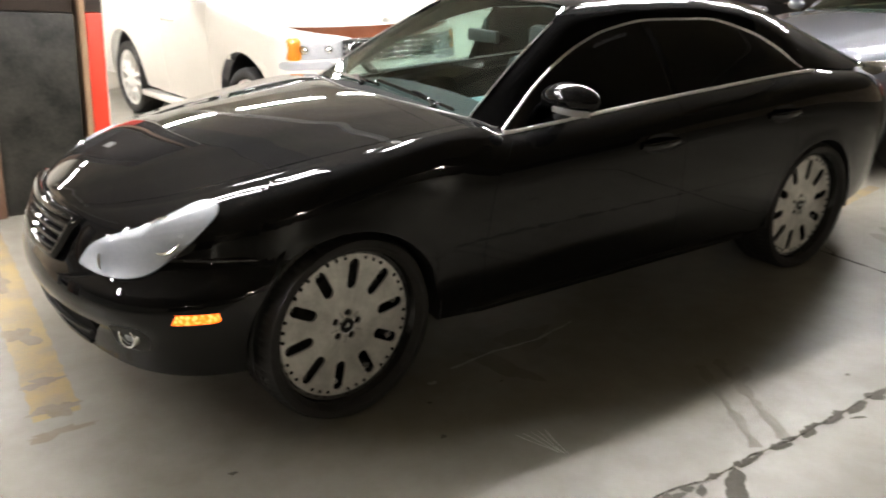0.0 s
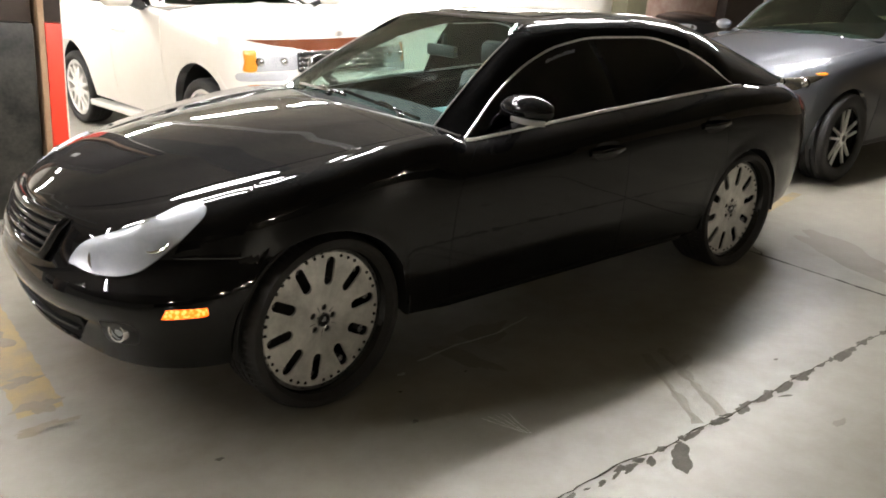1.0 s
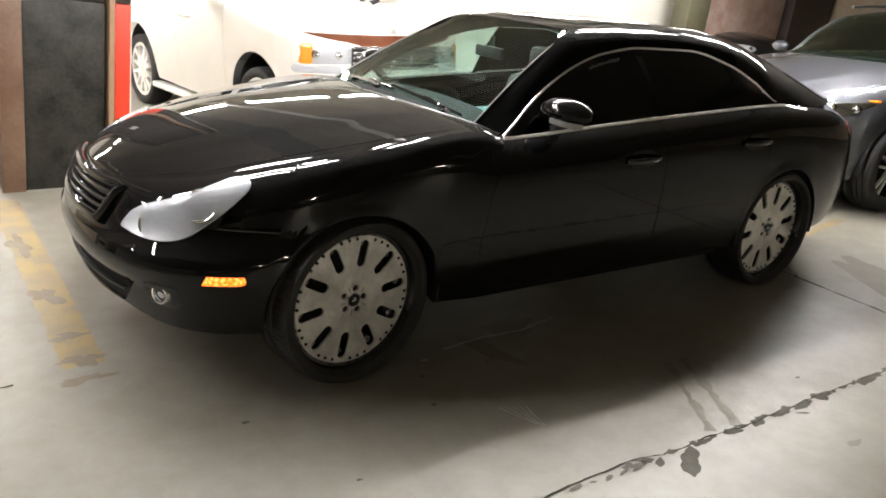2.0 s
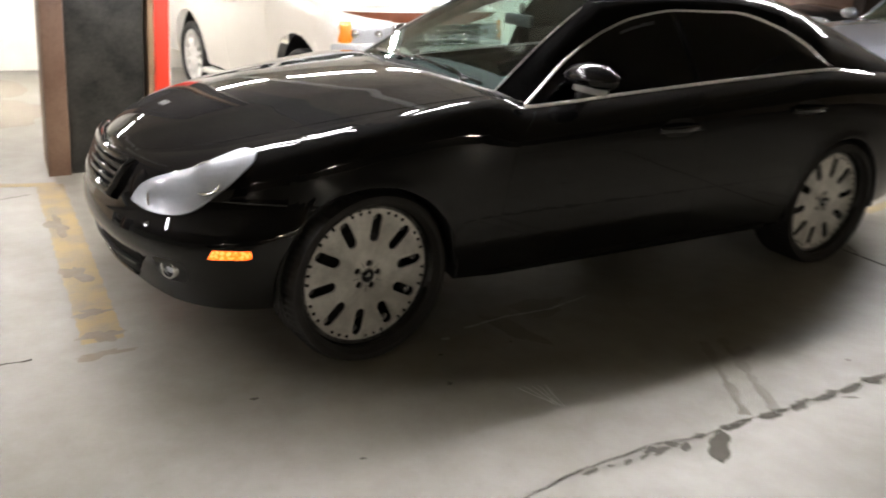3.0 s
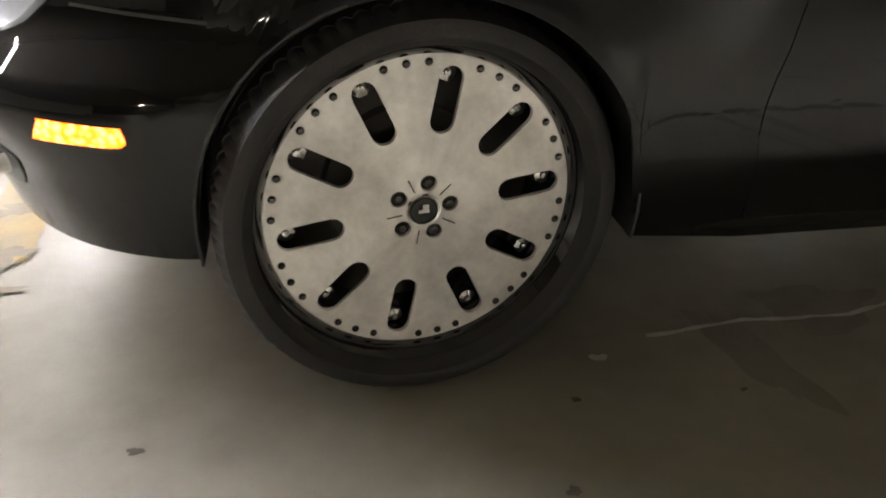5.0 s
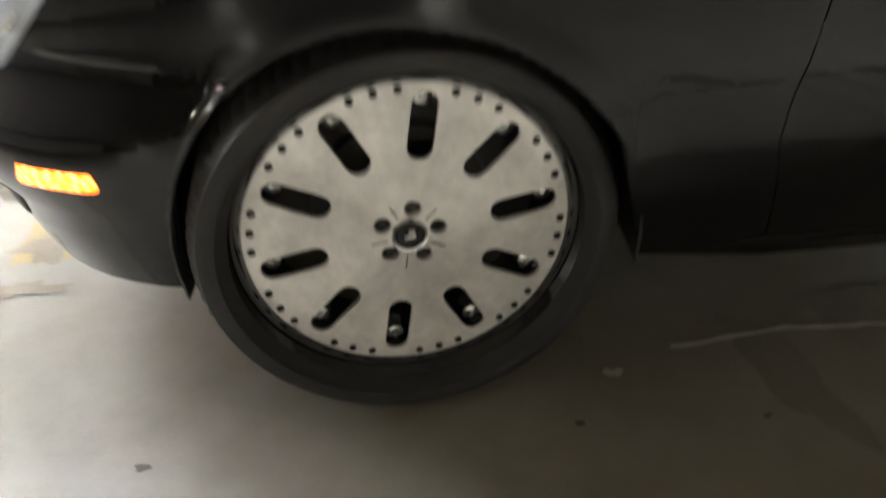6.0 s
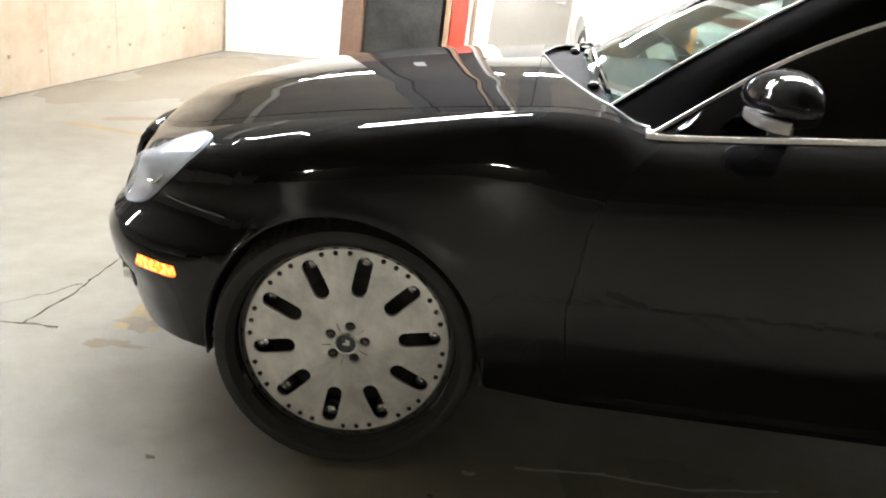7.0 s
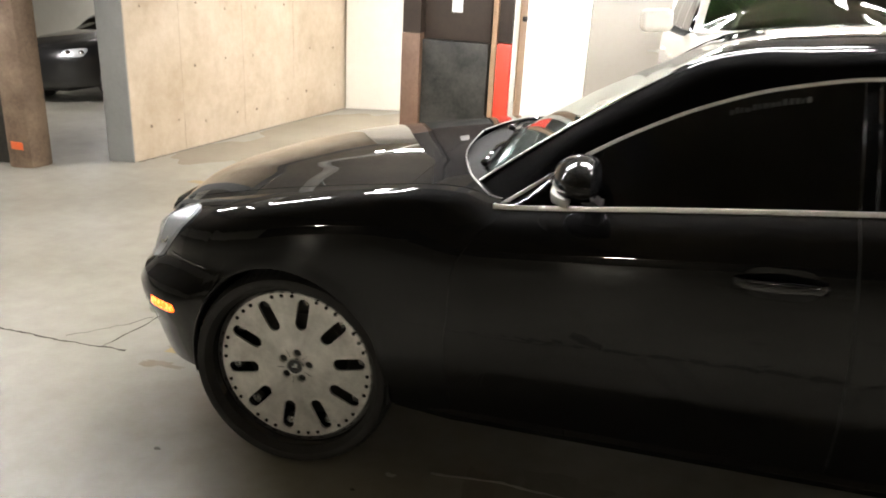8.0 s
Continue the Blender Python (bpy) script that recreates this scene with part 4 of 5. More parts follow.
        flat = Vector((mid.x + (end.x - mid.x) * bend, end.y * abs(v), mid.z + (end.z - mid.z) * bend))
        head = flat.lerp(head, ease(0.75, 1.0, h))
        head.y *= side
        bow = 0.018 * math.sin(math.pi * h)
        return foot + (head - foot) * h + Vector((-0.45, 0, 0.9)) * (bow + out)

    def screen_edge(x):
        h = 0.0
        for _ in range(30):
            h = min(1.0, max(0.0, h + (x - screen(1.0, h).x) / 0.6))
        return screen(1.0, h)

    def pillar(x, q):
        lo, hi = Vector(S.green(max(x, 0.74), 1.0)), screen_edge(x)
        if x < 0.74:
            lo = screen(1.0, 0.0).lerp(lo, (x - 0.639) / 0.101)
        p = lo + (hi - lo) * q + Vector((-0.1, -0.8, 0.5)) * 0.014 * math.sin(math.pi * min(1.0, q)) * ease(0.72, 0.95, x)
        return p.lerp(Vector(S.green(x, 1.0 + 0.168 * q)), ease(1.05, 1.32, x))
    redge = curve([(2.45, 1.17), (2.7, 1.26), (3.1, 1.32), (3.76, 1.34)])
    both("a_pillar", lambda: slab([[pillar(0.640 + 0.680 * i / 34, j / 8) for j in range(9)] for i in range(35)], 0.02), M_PILLAR, car)
    part("windscreen", slab([[screen(1 - i / 16, j / 14) for j in range(15)] for i in range(33)], 0.004), M_WINDSHIELD, car, "clear windscreen")
    part("roof", slab(full(S.patch(1.32, 2.45, 1.17, 2.0, 36, 16))), M_PAINT, car)
    both("roof_rail", lambda: slab(S.patch(1.32, 2.45, 1.0, 1.168, 36, 10)), M_PILLAR, car)
    part("sunroof", slab(full(S.patch(1.45, 2.0, 1.32, 2.0, 12, 10, 0.005))), M_GLOSSBLACK, car, "dark glass sunroof")
    both("c_pillar", lambda: slab(S.patch(2.45, 3.79, 1.0, redge, 36, 12)), M_PAINT, car)
    part("rear_window", slab(full(S.patch(2.452, 3.77, redge, 2.0, 30, 12))), M_TINTED, car, "dark tinted rear window")
    # bright trim round the side windows
    foot, knee = Vector(S.green(0.737, 1.0, 0.004)), Vector(S.green(0.95, 1.0, 0.006))
    arch = [foot.lerp(knee, i / 6) for i in range(6)] + [S.green(0.95 + (2.74 - 0.95) * i / 54, 1.0, 0.006 - 0.002 * i / 54) for i in range(55)]
    belt = [S.green(0.72 + (2.78 - 0.72) * i / 40, 0.0, 0.006) for i in range(41)]
    sec = [(-0.004, -0.009), (0.004, -0.009), (0.006, 0.0), (0.004, 0.009), (-0.004, 0.009)]
    both("arch_trim", lambda: sweep(bmesh.new(), arch, [(a * 0.6, b * 0.55) for a, b in sec]), M_TRIMLINE, car, "bright trim strip")
    both("belt_trim", lambda: sweep(bmesh.new(), belt, [(a * 0.9, b * 0.9) for a, b in sec]), M_TRIMLINE, car, "bright trim strip")
    # screen edge: pale metal in place of grazing reflections on black trim
    both("screen_trim", lambda: sweep(bmesh.new(), [screen(1.0, i / 30, 0.004) for i in range(31)], round_section(0.003)), M_SATIN, car, "thin screen trim, its sheen put in as pale metal")
    # sills, floor and wheel housings
    both("sill", lambda: sweep(bmesh.new(), [(0.395 + 2.06 * i / 20, -0.866 + 0.03 * max(0.0, abs(i - 10) - 8) / 2, 0.305) for i in range(21)], [(-0.03, -0.024), (0.016, -0.022), (0.024, 0.0), (0.012, 0.018), (-0.03, 0.016)]), M_PAINT, car)
    part("underbody", boxed(-0.60, 3.7, -0.50, 0.50, 0.22, 0.30, 0.02), M_BLACK, car)
    part("floor_pan", boxed(0.42, 2.44, -0.82, 0.82, 0.265, 0.32, 0.01), M_BLACK, car)
    both("wheel_housing", lambda: arc_liner(0.0, 0.383, 0.895, 0.50, 0.362), M_BLACK, car)
    both("wheel_housing", lambda: arc_liner(2.854, 0.383, 0.895, 0.50, 0.362), M_BLACK, car)
    # lamps
    n = (-0.60, -0.65, 0.46)
    lamp = [(-0.275, -0.084), (-0.252, -0.045), (-0.195, -0.009), (-0.079, 0.025), (-0.003, 0.05), (0.076, 0.1), (0.15, 0.146), (0.203, 0.144), (0.222, 0.114), (0.208, 0.073), (0.147, -0.001), (0.063, -0.074), (-0.004, -0.12), (-0.08, -0.134), (-0.172, -0.123), (-0.243, -0.1)]
    HL = (-0.62, -0.66, 0.76)
    heads = both("headlight", lambda: lay(tree, HL, n, lamp, 0.003, 0.004), M_REFLECTOR, car, "bright headlamp bowl")
    nn = Vector(n).normalized()
    ra = Vector((0, 0, 1)).cross(nn).normalized()
    rb = nn.cross(ra)
    for k, h in enumerate(heads):
        bm = lay(tree, HL, n, [(a * 1.01, b * 1.01) for a, b in lamp], 0.012, 0.010, 8, 4, 0.02)
        part("lens", bm if k == 0 else flip(bm), M_COVER, h, "milky hazed lens")
        # two round bowls under the lens
        for a, b, r in ((-0.13, -0.07, 0.055), (0.06, 0.015, 0.062)):
            p = Vector(HL) + ra * a + rb * b
            p = (tree.ray_cast(p + nn * 0.5, -nn)[0] or p) + nn * 0.004
            mm = Matrix.Translation(p) @ nn.to_track_quat("Z", "Y").to_matrix().to_4x4()
            bm = lathe(bmesh.new(), [(1e-4, -0.004), (r * 0.4, -0.003), (r * 0.42, 0.004), (r * 0.8, 0.0), (r, 0.005), (r * 1.05, 0.002), (r * 1.05, -0.01)], 24, mm)
            part("bowl", bm if k == 0 else flip(bm), M_CHROME, h)
    both("side_marker", lambda: lay(tree, (-0.535, -0.82, 0.524), (-0.42, -0.9, 0.05), [(0.072, -0.016), (0.075, 0.011), (0.072, 0.015), (0.034, 0.0155), (-0.056, 0.019), (-0.062, 0.016), (-0.078, -0.012), (-0.074, -0.016), (0.0, -0.018)], 0.003, 0.003, 3), M_AMBER, car, "lit amber side marker")
    # the gap over the bumper, from the headlight back to the wheel arch
    def gap():
        pts = []
        for i in range(17):
            f = i / 16
            o = Vector((-0.54 + 0.21 * f, -2.0, 0.705 - 0.012 * f))
            hit = tree.ray_cast(o, Vector((0, 1, 0)))[0]
            pts.append((hit.x, hit.y - 0.0006, hit.z))
        return sweep(bmesh.new(), pts, [(-0.002, -0.003), (0.002, -0.003), (0.002, 0.003), (-0.002, 0.003)])
    both("bumper_gap", gap, M_GLOSSBLACK, car)
    fog = both("fog_recess", lambda: lay(tree, (-0.745, -0.69, 0.438), (-0.8, -0.6, 0.0), [(0.075, 0), (0.06, 0.045), (0, 0.05), (-0.06, 0.045), (-0.075, 0), (-0.06, -0.045), (0, -0.05), (0.06, -0.045)], 0.002, 0.0, 3), M_BLACK, car)
    for k, f in enumerate(fog):
        s = 1 if k == 0 else -1
        mm = look((-0.728, -0.674 * s, 0.440), (-1.54, -1.13 * s, 0.440)) @ pose(0, 0, 0, 180, 0, 0)
        part("fog_ring", lathe(bmesh.new(), [(0.027, 0.004), (0.031, 0.015), (0.038, 0.015), (0.043, 0.0), (0.043, -0.03), (0.027, -0.03)], 24, mm), M_CHROME, f, "chrome fog lamp ring")
        part("fog_lens", ellipsoid(bmesh.new(), (-0.718, -0.664 * s, 0.440), (0.024, 0.024, 0.026), None, 16, 10), M_HAZE, f)
    both("tail_light", lambda: lay(tree, (3.72, -0.78, 0.93), (0.6, -0.8, 0.1), [(-0.16, 0.02), (-0.1, 0.05), (0.1, 0.05), (0.16, 0.0), (0.1, -0.05), (-0.08, -0.04)], 0.003, 0.006, 4), M_TAIL, car, "red tail light")
    # grille and lower intake
    def front_band(zs, ws, out, cols=24):
        rows = []
        for z, w in zip(zs, ws):
            row = []
            for i in range(cols + 1):
                y = -w + 2 * w * i / cols
                k = min(0.999, abs(y) / S.width((z - S.zs) / (0.79 - S.zs)))
                T = (1 - k * k) ** (1 / (S.nf + (S.nf_top - S.nf) * min(1.0, max(0.0, (z - 0.585) / 0.09))))
                row.append((S.xm - T * (S.xm - S.front(z)) - out, y, z))
            rows.append(row)
        return rows
    part("grille", slab(front_band((0.655, 0.69, 0.73, 0.77), (0.315, 0.33, 0.345, 0.36), 0.004), 0.012), M_BLACK, car, "black grille mesh")
    part("intake", slab(front_band((0.355, 0.39, 0.43, 0.468), (0.46, 0.50, 0.53, 0.54), 0.004), 0.012), M_COWL, car, "black lower intake")
    for z, w in ((0.668, 0.315), (0.698, 0.328), (0.728, 0.34), (0.758, 0.352)):
        part("grille_slat", sweep(bmesh.new(), front_band((z,), (w,), 0.016)[0], [(-0.010, -0.006), (0.010, -0.010), (0.014, 0.0), (0.010, 0.009), (-0.010, 0.006)]), M_PAINT, car)
    top = front_band((0.782,), (0.372,), 0.012)[0]
    low = front_band((0.648,), (0.318,), 0.012)[0]
    right = [front_band((z,), (w,), 0.012)[0][-1] for z, w in ((0.755, 0.366), (0.72, 0.352), (0.685, 0.336))]
    left = [(x, -y, z) for x, y, z in right[::-1]]
    part("grille_surround", sweep(bmesh.new(), top + right + low[::-1] + left, round_section(0.020, 12), True), M_PAINT, car, "glossy black grille frame")
    part("intake_slat", sweep(bmesh.new(), front_band((0.412,), (0.51,), 0.012)[0], [(-0.008, -0.005), (0.008, -0.006), (0.010, 0.0), (0.008, 0.006), (-0.008, 0.005)]), M_BLACK, car)
    part("intake_lip", sweep(bmesh.new(), front_band((0.350,), (0.45,), 0.004)[0], round_section(0.010)), M_GLOSSBLACK, car)
    # door handles
    for x, z in ((1.53, 0.885), (2.43, 0.93)):
        cup = both("handle_cup", lambda: lay(tree, (x, -0.93, z), (0, -1, 0.1), [(0.105, 0), (0.07, 0.038), (0, 0.044), (-0.07, 0.038), (-0.105, 0), (-0.07, -0.036), (0, -0.042), (0.07, -0.036)], 0.003, -0.002, 3, 4, 0.006), M_GLOSSBLACK, car)
        for k, h in enumerate(cup):
            s = 1 if k == 0 else -1
            hit = tree.ray_cast(Vector((x, -2, z)), Vector((0, 1, 0)))[0]
            y = hit.y
            pts = [(x - 0.11, (y - 0.004) * s, z - 0.004), (x - 0.085, (y - 0.028) * s, z), (x, (y - 0.038) * s, z + 0.004), (x + 0.085, (y - 0.03) * s, z + 0.002), (x + 0.105, (y - 0.006) * s, z)]
            part("door_handle", sweep(bmesh.new(), pts, [(-0.006, -0.014), (0.007, -0.015), (0.012, 0), (0.007, 0.015), (-0.006, 0.014)]), M_GLOSSBLACK, h, "black pull handle")
    # mirrors
    for s in (1, -1):
        bm = bmesh.new()
        ellipsoid(bm, (0, 0, 0), (0.078, 0.135, 0.066), pose(0, 0, 0, 0, 0, 14 * s))
        for v in bm.verts:
            if v.co.x > 0.045:
                v.co.x = 0.045 + (v.co.x - 0.045) * 0.15
            if v.co.z < -0.04:
                v.co.z = -0.04 + (v.co.z + 0.04) * 0.4
        bmesh.ops.translate(bm, verts=bm.verts, vec=(0.992, -0.90 * s, 1.122))
        mir = part("door_mirror", bm, M_PAINT, car, "black door mirror")
        part("mirror_foot", sweep(bmesh.new(), [(1.02, -0.79 * s, 1.03), (1.015, -0.84 * s, 1.045), (1.0, -0.88 * s, 1.075)], [(-0.025, -0.012), (0.025, -0.012), (0.025, 0.012), (-0.025, 0.012)]), M_BLACK, mir)
        pts = [(1.0 - 0.080 * math.cos(a), (-0.90 - 0.128 * math.sin(a)) * s, 1.088 - 0.008 * math.sin(a)) for a in [radians(-8 + 84 * i / 14) for i in range(15)]]
        part("mirror_signal", sweep(bmesh.new(), pts, [(-0.006, -0.013), (0.006, -0.011), (0.007, 0.0), (0.006, 0.011), (-0.006, 0.013)]), M_SATIN, mir, "clear signal strip")
    # faint printed strip inside the front side glass
    bm = bmesh.new()
    r = random.Random(9)
    x = 1.36
    while x < 1.56:
        w = r.uniform(0.006, 0.016)
        p = S.green(x, 0.86, 0.002)
        box(bm, p[0], p[0] + w, p[1] - 0.001, p[1] + 0.001, p[2], p[2] + r.uniform(0.010, 0.018))
        x += w + 0.005
    part("window_sticker", bm, M_PRINT, car, "faint pale printed strip")
    # wipers and washer jets
    for y0, y1 in ((-0.60, -0.02), (-0.06, 0.52)):
        pts = []
        for i in range(13):
            f = i / 12
            y = y0 + (y1 - y0) * f
            p = screen(-y / 0.697, 0.012 + 0.03 * f, 0.010)
            pts.append((p.x, y, p.z))
        wiper = part("wiper", sweep(bmesh.new(), pts, [(-0.007, -0.005), (0.007, -0.005), (0.003, 0.007), (-0.003, 0.007)]), M_GLOSSBLACK, car, "black wiper blade")
        arm = [Vector(pts[0]) + Vector((-0.035, 0.10, 0.0)), Vector(pts[2]) + Vector((-0.022, 0.05, 0.014)), Vector(pts[4]) + Vector((-0.012, 0.02, 0.018)), Vector(pts[6]) + Vector((0, 0, 0.010))]
        part("wiper_arm", sweep(bmesh.new(), arm, round_section(0.007)), M_GLOSSBLACK, wiper, "gloss black wiper arm")
        part("wiper_pivot", ellipsoid(bmesh.new(), tuple(arm[0]), (0.018, 0.018, 0.014), None, 14, 8), M_GLOSSBLACK, wiper)
    for y in (-0.28, 0.28):
        bm = ellipsoid(bmesh.new(), (0.40, y, 1.022), (0.02, 0.012, 0.007), None, 12, 8)
        part("washer_jet", bm, M_BLACK, car)
    # cabin
    bm = bmesh.new()
    rows = [[(x, y, z - 0.02 * (abs(y) / 0.7) ** 2) for y in (-0.72, -0.5, -0.38, -0.2, 0, 0.2, 0.45, 0.72)] for x, z in ((0.60, 0.985), (0.8, 1.0), (1.0, 1.0), (1.08, 0.97), (1.12, 0.88), (1.10, 0.7), (1.02, 0.5))]
    part("dashboard", grid(bm, rows), M_DASH, car, "blue-grey dashboard")
    part("binnacle", ellipsoid(bmesh.new(), (1.02, -0.38, 1.0), (0.14, 0.2, 0.05)), M_DASH, car)
    wm = pose(1.12, -0.36, 1.0, 0, -62, 0)
    part("steering_wheel", sweep(bmesh.new(), [wm @ Vector((0.185 * math.cos(2 * math.pi * i / 40), 0.185 * math.sin(2 * math.pi * i / 40), 0)) for i in range(40)], round_section(0.016), True, Vector((0.3, 0.1, 1))), M_GLOSSBLACK, car)
    bm = ellipsoid(bmesh.new(), (0, 0, 0), (0.07, 0.065, 0.03))
    for a in (0, 140, 220):
        box(bm, 0.05, 0.18, -0.016, 0.016, -0.01, 0.01, 0.004, pose(0, 0, 0, 0, 0, a + 90))
    bmesh.ops.transform(bm, matrix=wm, verts=bm.verts)
    part("steering_hub", bm, M_SATIN, car, "silver-spoked steering wheel hub")
    for y in (-0.38, 0.38):
        part("front_seat", box(boxed(1.35, 1.85, y - 0.25, y + 0.25, 0.45, 0.62, 0.06), 1.72, 1.88, y - 0.24, y + 0.24, 0.58, 1.12, 0.06, Matrix.Translation((1.75, 0, 0.6)) @ pose(0, 0, 0, 0, 14, 0) @ Matrix.Translation((-1.75, 0, -0.6))), M_SEAT, car, "grey leather seat")
        part("headrest", boxed(1.91, 2.0, y - 0.13, y + 0.13, 1.12, 1.28, 0.04), M_SEAT, car)
    part("rear_bench", box(boxed(2.25, 2.7, -0.62, 0.62, 0.45, 0.62, 0.06), 2.66, 2.85, -0.62, 0.62, 0.55, 1.12, 0.06), M_SEAT, car)
    part("interior_mirror", box(boxed(1.20, 1.23, -0.12, 0.12, 1.255, 1.315, 0.012), 1.22, 1.24, -0.01, 0.01, 1.30, 1.37, 0.003), M_BLACK, car, "interior mirror")
    sedan_wheel(car, pose(0, -0.83, 0.355, 90, 0, 7.0), 11)
    sedan_wheel(car, pose(2.854, -0.83, 0.355, 90, 0, 0), 10)
    sedan_wheel(car, pose(0, 0.83, 0.355, -90, 0, 7.4), 12)
    sedan_wheel(car, pose(2.854, 0.83, 0.355, -90, 0, 0), 20)
    return car


sedan_car = build_sedan()


def plain_car(name, label, m, S, paint, wheel_r, rim_r, track, axles, glass_m, spokes, screen, roof_x, rear_x, seams, lamp, lamp_n, handle_z):
    """A parked car seen from some way off: doors, bonnet, greenhouse, lamps, mirrors, bumpers and wheels."""
    car = thing(name, label, "car", m)
    tree = S.skin()
    g = 0.003
    fs = S.nose(0.80, 16)
    x0 = S.xm - 0.8 * (S.xm - S.front(0.5)) + 0.01
    a0 = axles[0] - S.arches[0][2] - 0.005
    fs = fs + (S.stations(x0, a0, 0.04) if a0 - x0 > 0.05 else [])
    left = [S.column(T)[0:9] for T in fs]
    part("front_bumper", slab(left[::-1] + [[(x, -y, z) for x, y, z in r] for r in left[1:]]), paint, car)
    both("front_wing", lambda: S.side(fs, 8, 20), paint, car)
    last = a0 if a0 - x0 > 0.05 else S.xm - 0.8 * (S.xm - S.front(0.5))
    for k, x in enumerate(seams):
        both("front_wing" if k == 0 else "side_door", lambda: S.side(S.stations(last, x - g, 0.03)), paint, car)
        last = x + g
    xr = S.xm + 0.8 * (S.rear(0.5) - S.xm)
    both("rear_wing", lambda: S.side(S.stations(last, xr, 0.03) + S.nose(0.81, 12, True)), paint, car)
    hs = S.nose(0.80, 16) + S.stations(x0, screen[0] + 0.03, 0.06)
    part("bonnet", slab([S.across(T, 0.95, -0.95, 30) for T in hs]), paint, car)
    both("wing_top", lambda: slab([S.across(T, 1.0, 0.955, 3) for T in hs + S.stations(screen[0] + 0.06, screen[1], 0.06)]), paint, car)
    part("cowl", slab([S.across(T, 0.95, -0.95, 16, lift=-0.02) for T in S.stations(screen[0] + 0.035, screen[1] + 0.1, 0.05)]), M_BLACK, car)
    edge = curve([(screen[0], 1.05), (roof_x, 1.1)])
    both("a_pillar", lambda: slab(S.patch(screen[0] + 0.02, roof_x, 1.0, edge, 24, 3), 0.02), paint, car)
    part("windscreen", slab(full(S.patch(screen[0] + 0.02, roof_x, edge, 2.0, 24, 10))), glass_m, car, "windscreen")
    part("roof", slab(full(S.patch(roof_x, rear_x, 1.0, 2.0, 24, 12))), paint, car)
    for a, b in zip(seams, list(seams[1:]) + [rear_x - 0.15]):
        lo = max(a, screen[1]) + 0.05
        both("side_window", lambda: slab(S.patch(lo, b - 0.05, 0.03, 0.93, 14, 6)), M_TINTED, car, "dark side window")
        both("window_pillar", lambda: slab(S.patch(b - 0.05, b + 0.05, 0.0, 1.0, 3, 6)), M_GLOSSBLACK, car)
    both("window_header", lambda: slab(S.patch(screen[1] + 0.04, rear_x, 0.93, 1.0, 20, 2)), paint, car)
    both("tail_pillar", lambda: slab(S.patch(rear_x - 0.10, S.rear(1.0) - 0.1, 0.0, 1.0, 6, 6)), paint, car)
    part("tailgate", slab(full(S.patch(rear_x, S.rear(1.0) - 0.08, 1.0, 2.0, 10, 12))), paint, car)
    c, outline = lamp
    heads = both("headlight", lambda: lay(tree, c, lamp_n, outline, 0.003, 0.004), M_CHROME if name == "crossover" else M_REFLECTOR, car, "bright headlamp bowl")
    for k, h in enumerate(heads):
        bm = lay(tree, c, lamp_n, [(a * 1.03, b * 1.03) for a, b in outline], 0.012, 0.012)
        part("lens", bm if k == 0 else flip(bm), M_LENS, h, "clear lens")
        s = 1 if k == 0 else -1
        for d in (-0.28, 0.28):
            n = Vector(lamp_n).normalized()
            r = Vector((0, 0, 1)).cross(n).normalized()
            p = Vector(c) + r * d * 0.35
            hit = tree.ray_cast(p + n * 0.5, -n)[0] or p
            part("projector", ellipsoid(bmesh.new(), (hit.x, hit.y * s, hit.z), (0.034, 0.034, 0.034), None, 14, 8), M_CHROME, h)
            part("bezel", ellipsoid(bmesh.new(), (hit.x + 0.012, hit.y * s, hit.z), (0.026, 0.040, 0.040), None, 16, 8), M_GLOSSBLACK, h)
    for x in axles:
        both("wheel_housing", lambda: arc_liner(x, S.arches[0][2] + 0.006, track - 0.03, track - 0.45, S.arches[0][1]), M_BLACK, car)
    part("underbody", boxed(-0.7, axles[1] + 0.8, -track + 0.45, track - 0.45, S.zs - 0.06, S.zs + 0.05, 0.02), M_BLACK, car)
    part("floor_pan", boxed(axles[0] + 0.46, axles[1] - 0.46, -track + 0.05, track - 0.05, S.zs - 0.03, S.zs + 0.05, 0.02), M_BLACK, car)
    for x in axles:
        for s in (1, -1):
            spokes(car, pose(x, -track * s, wheel_r, 90 * s, 0, 0), wheel_r, rim_r)
    for x in seams[:-1]:
        both("door_handle", lambda: sweep(bmesh.new(), [(x + 0.72, -S.at(S.T_at(x + 0.8), handle_z, S.ends(S.T_at(x + 0.8))[1])[1] - 0.0, handle_z), (x + 0.76, -S.at(S.T_at(x + 0.8), handle_z, S.ends(S.T_at(x + 0.8))[1])[1] - 0.035, handle_z), (x + 0.92, -S.at(S.T_at(x + 0.8), handle_z, S.ends(S.T_at(x + 0.8))[1])[1] - 0.035, handle_z), (x + 0.96, -S.at(S.T_at(x + 0.8), handle_z, S.ends(S.T_at(x + 0.8))[1])[1], handle_z)], round_section(0.012)), paint, car)
    return car, tree


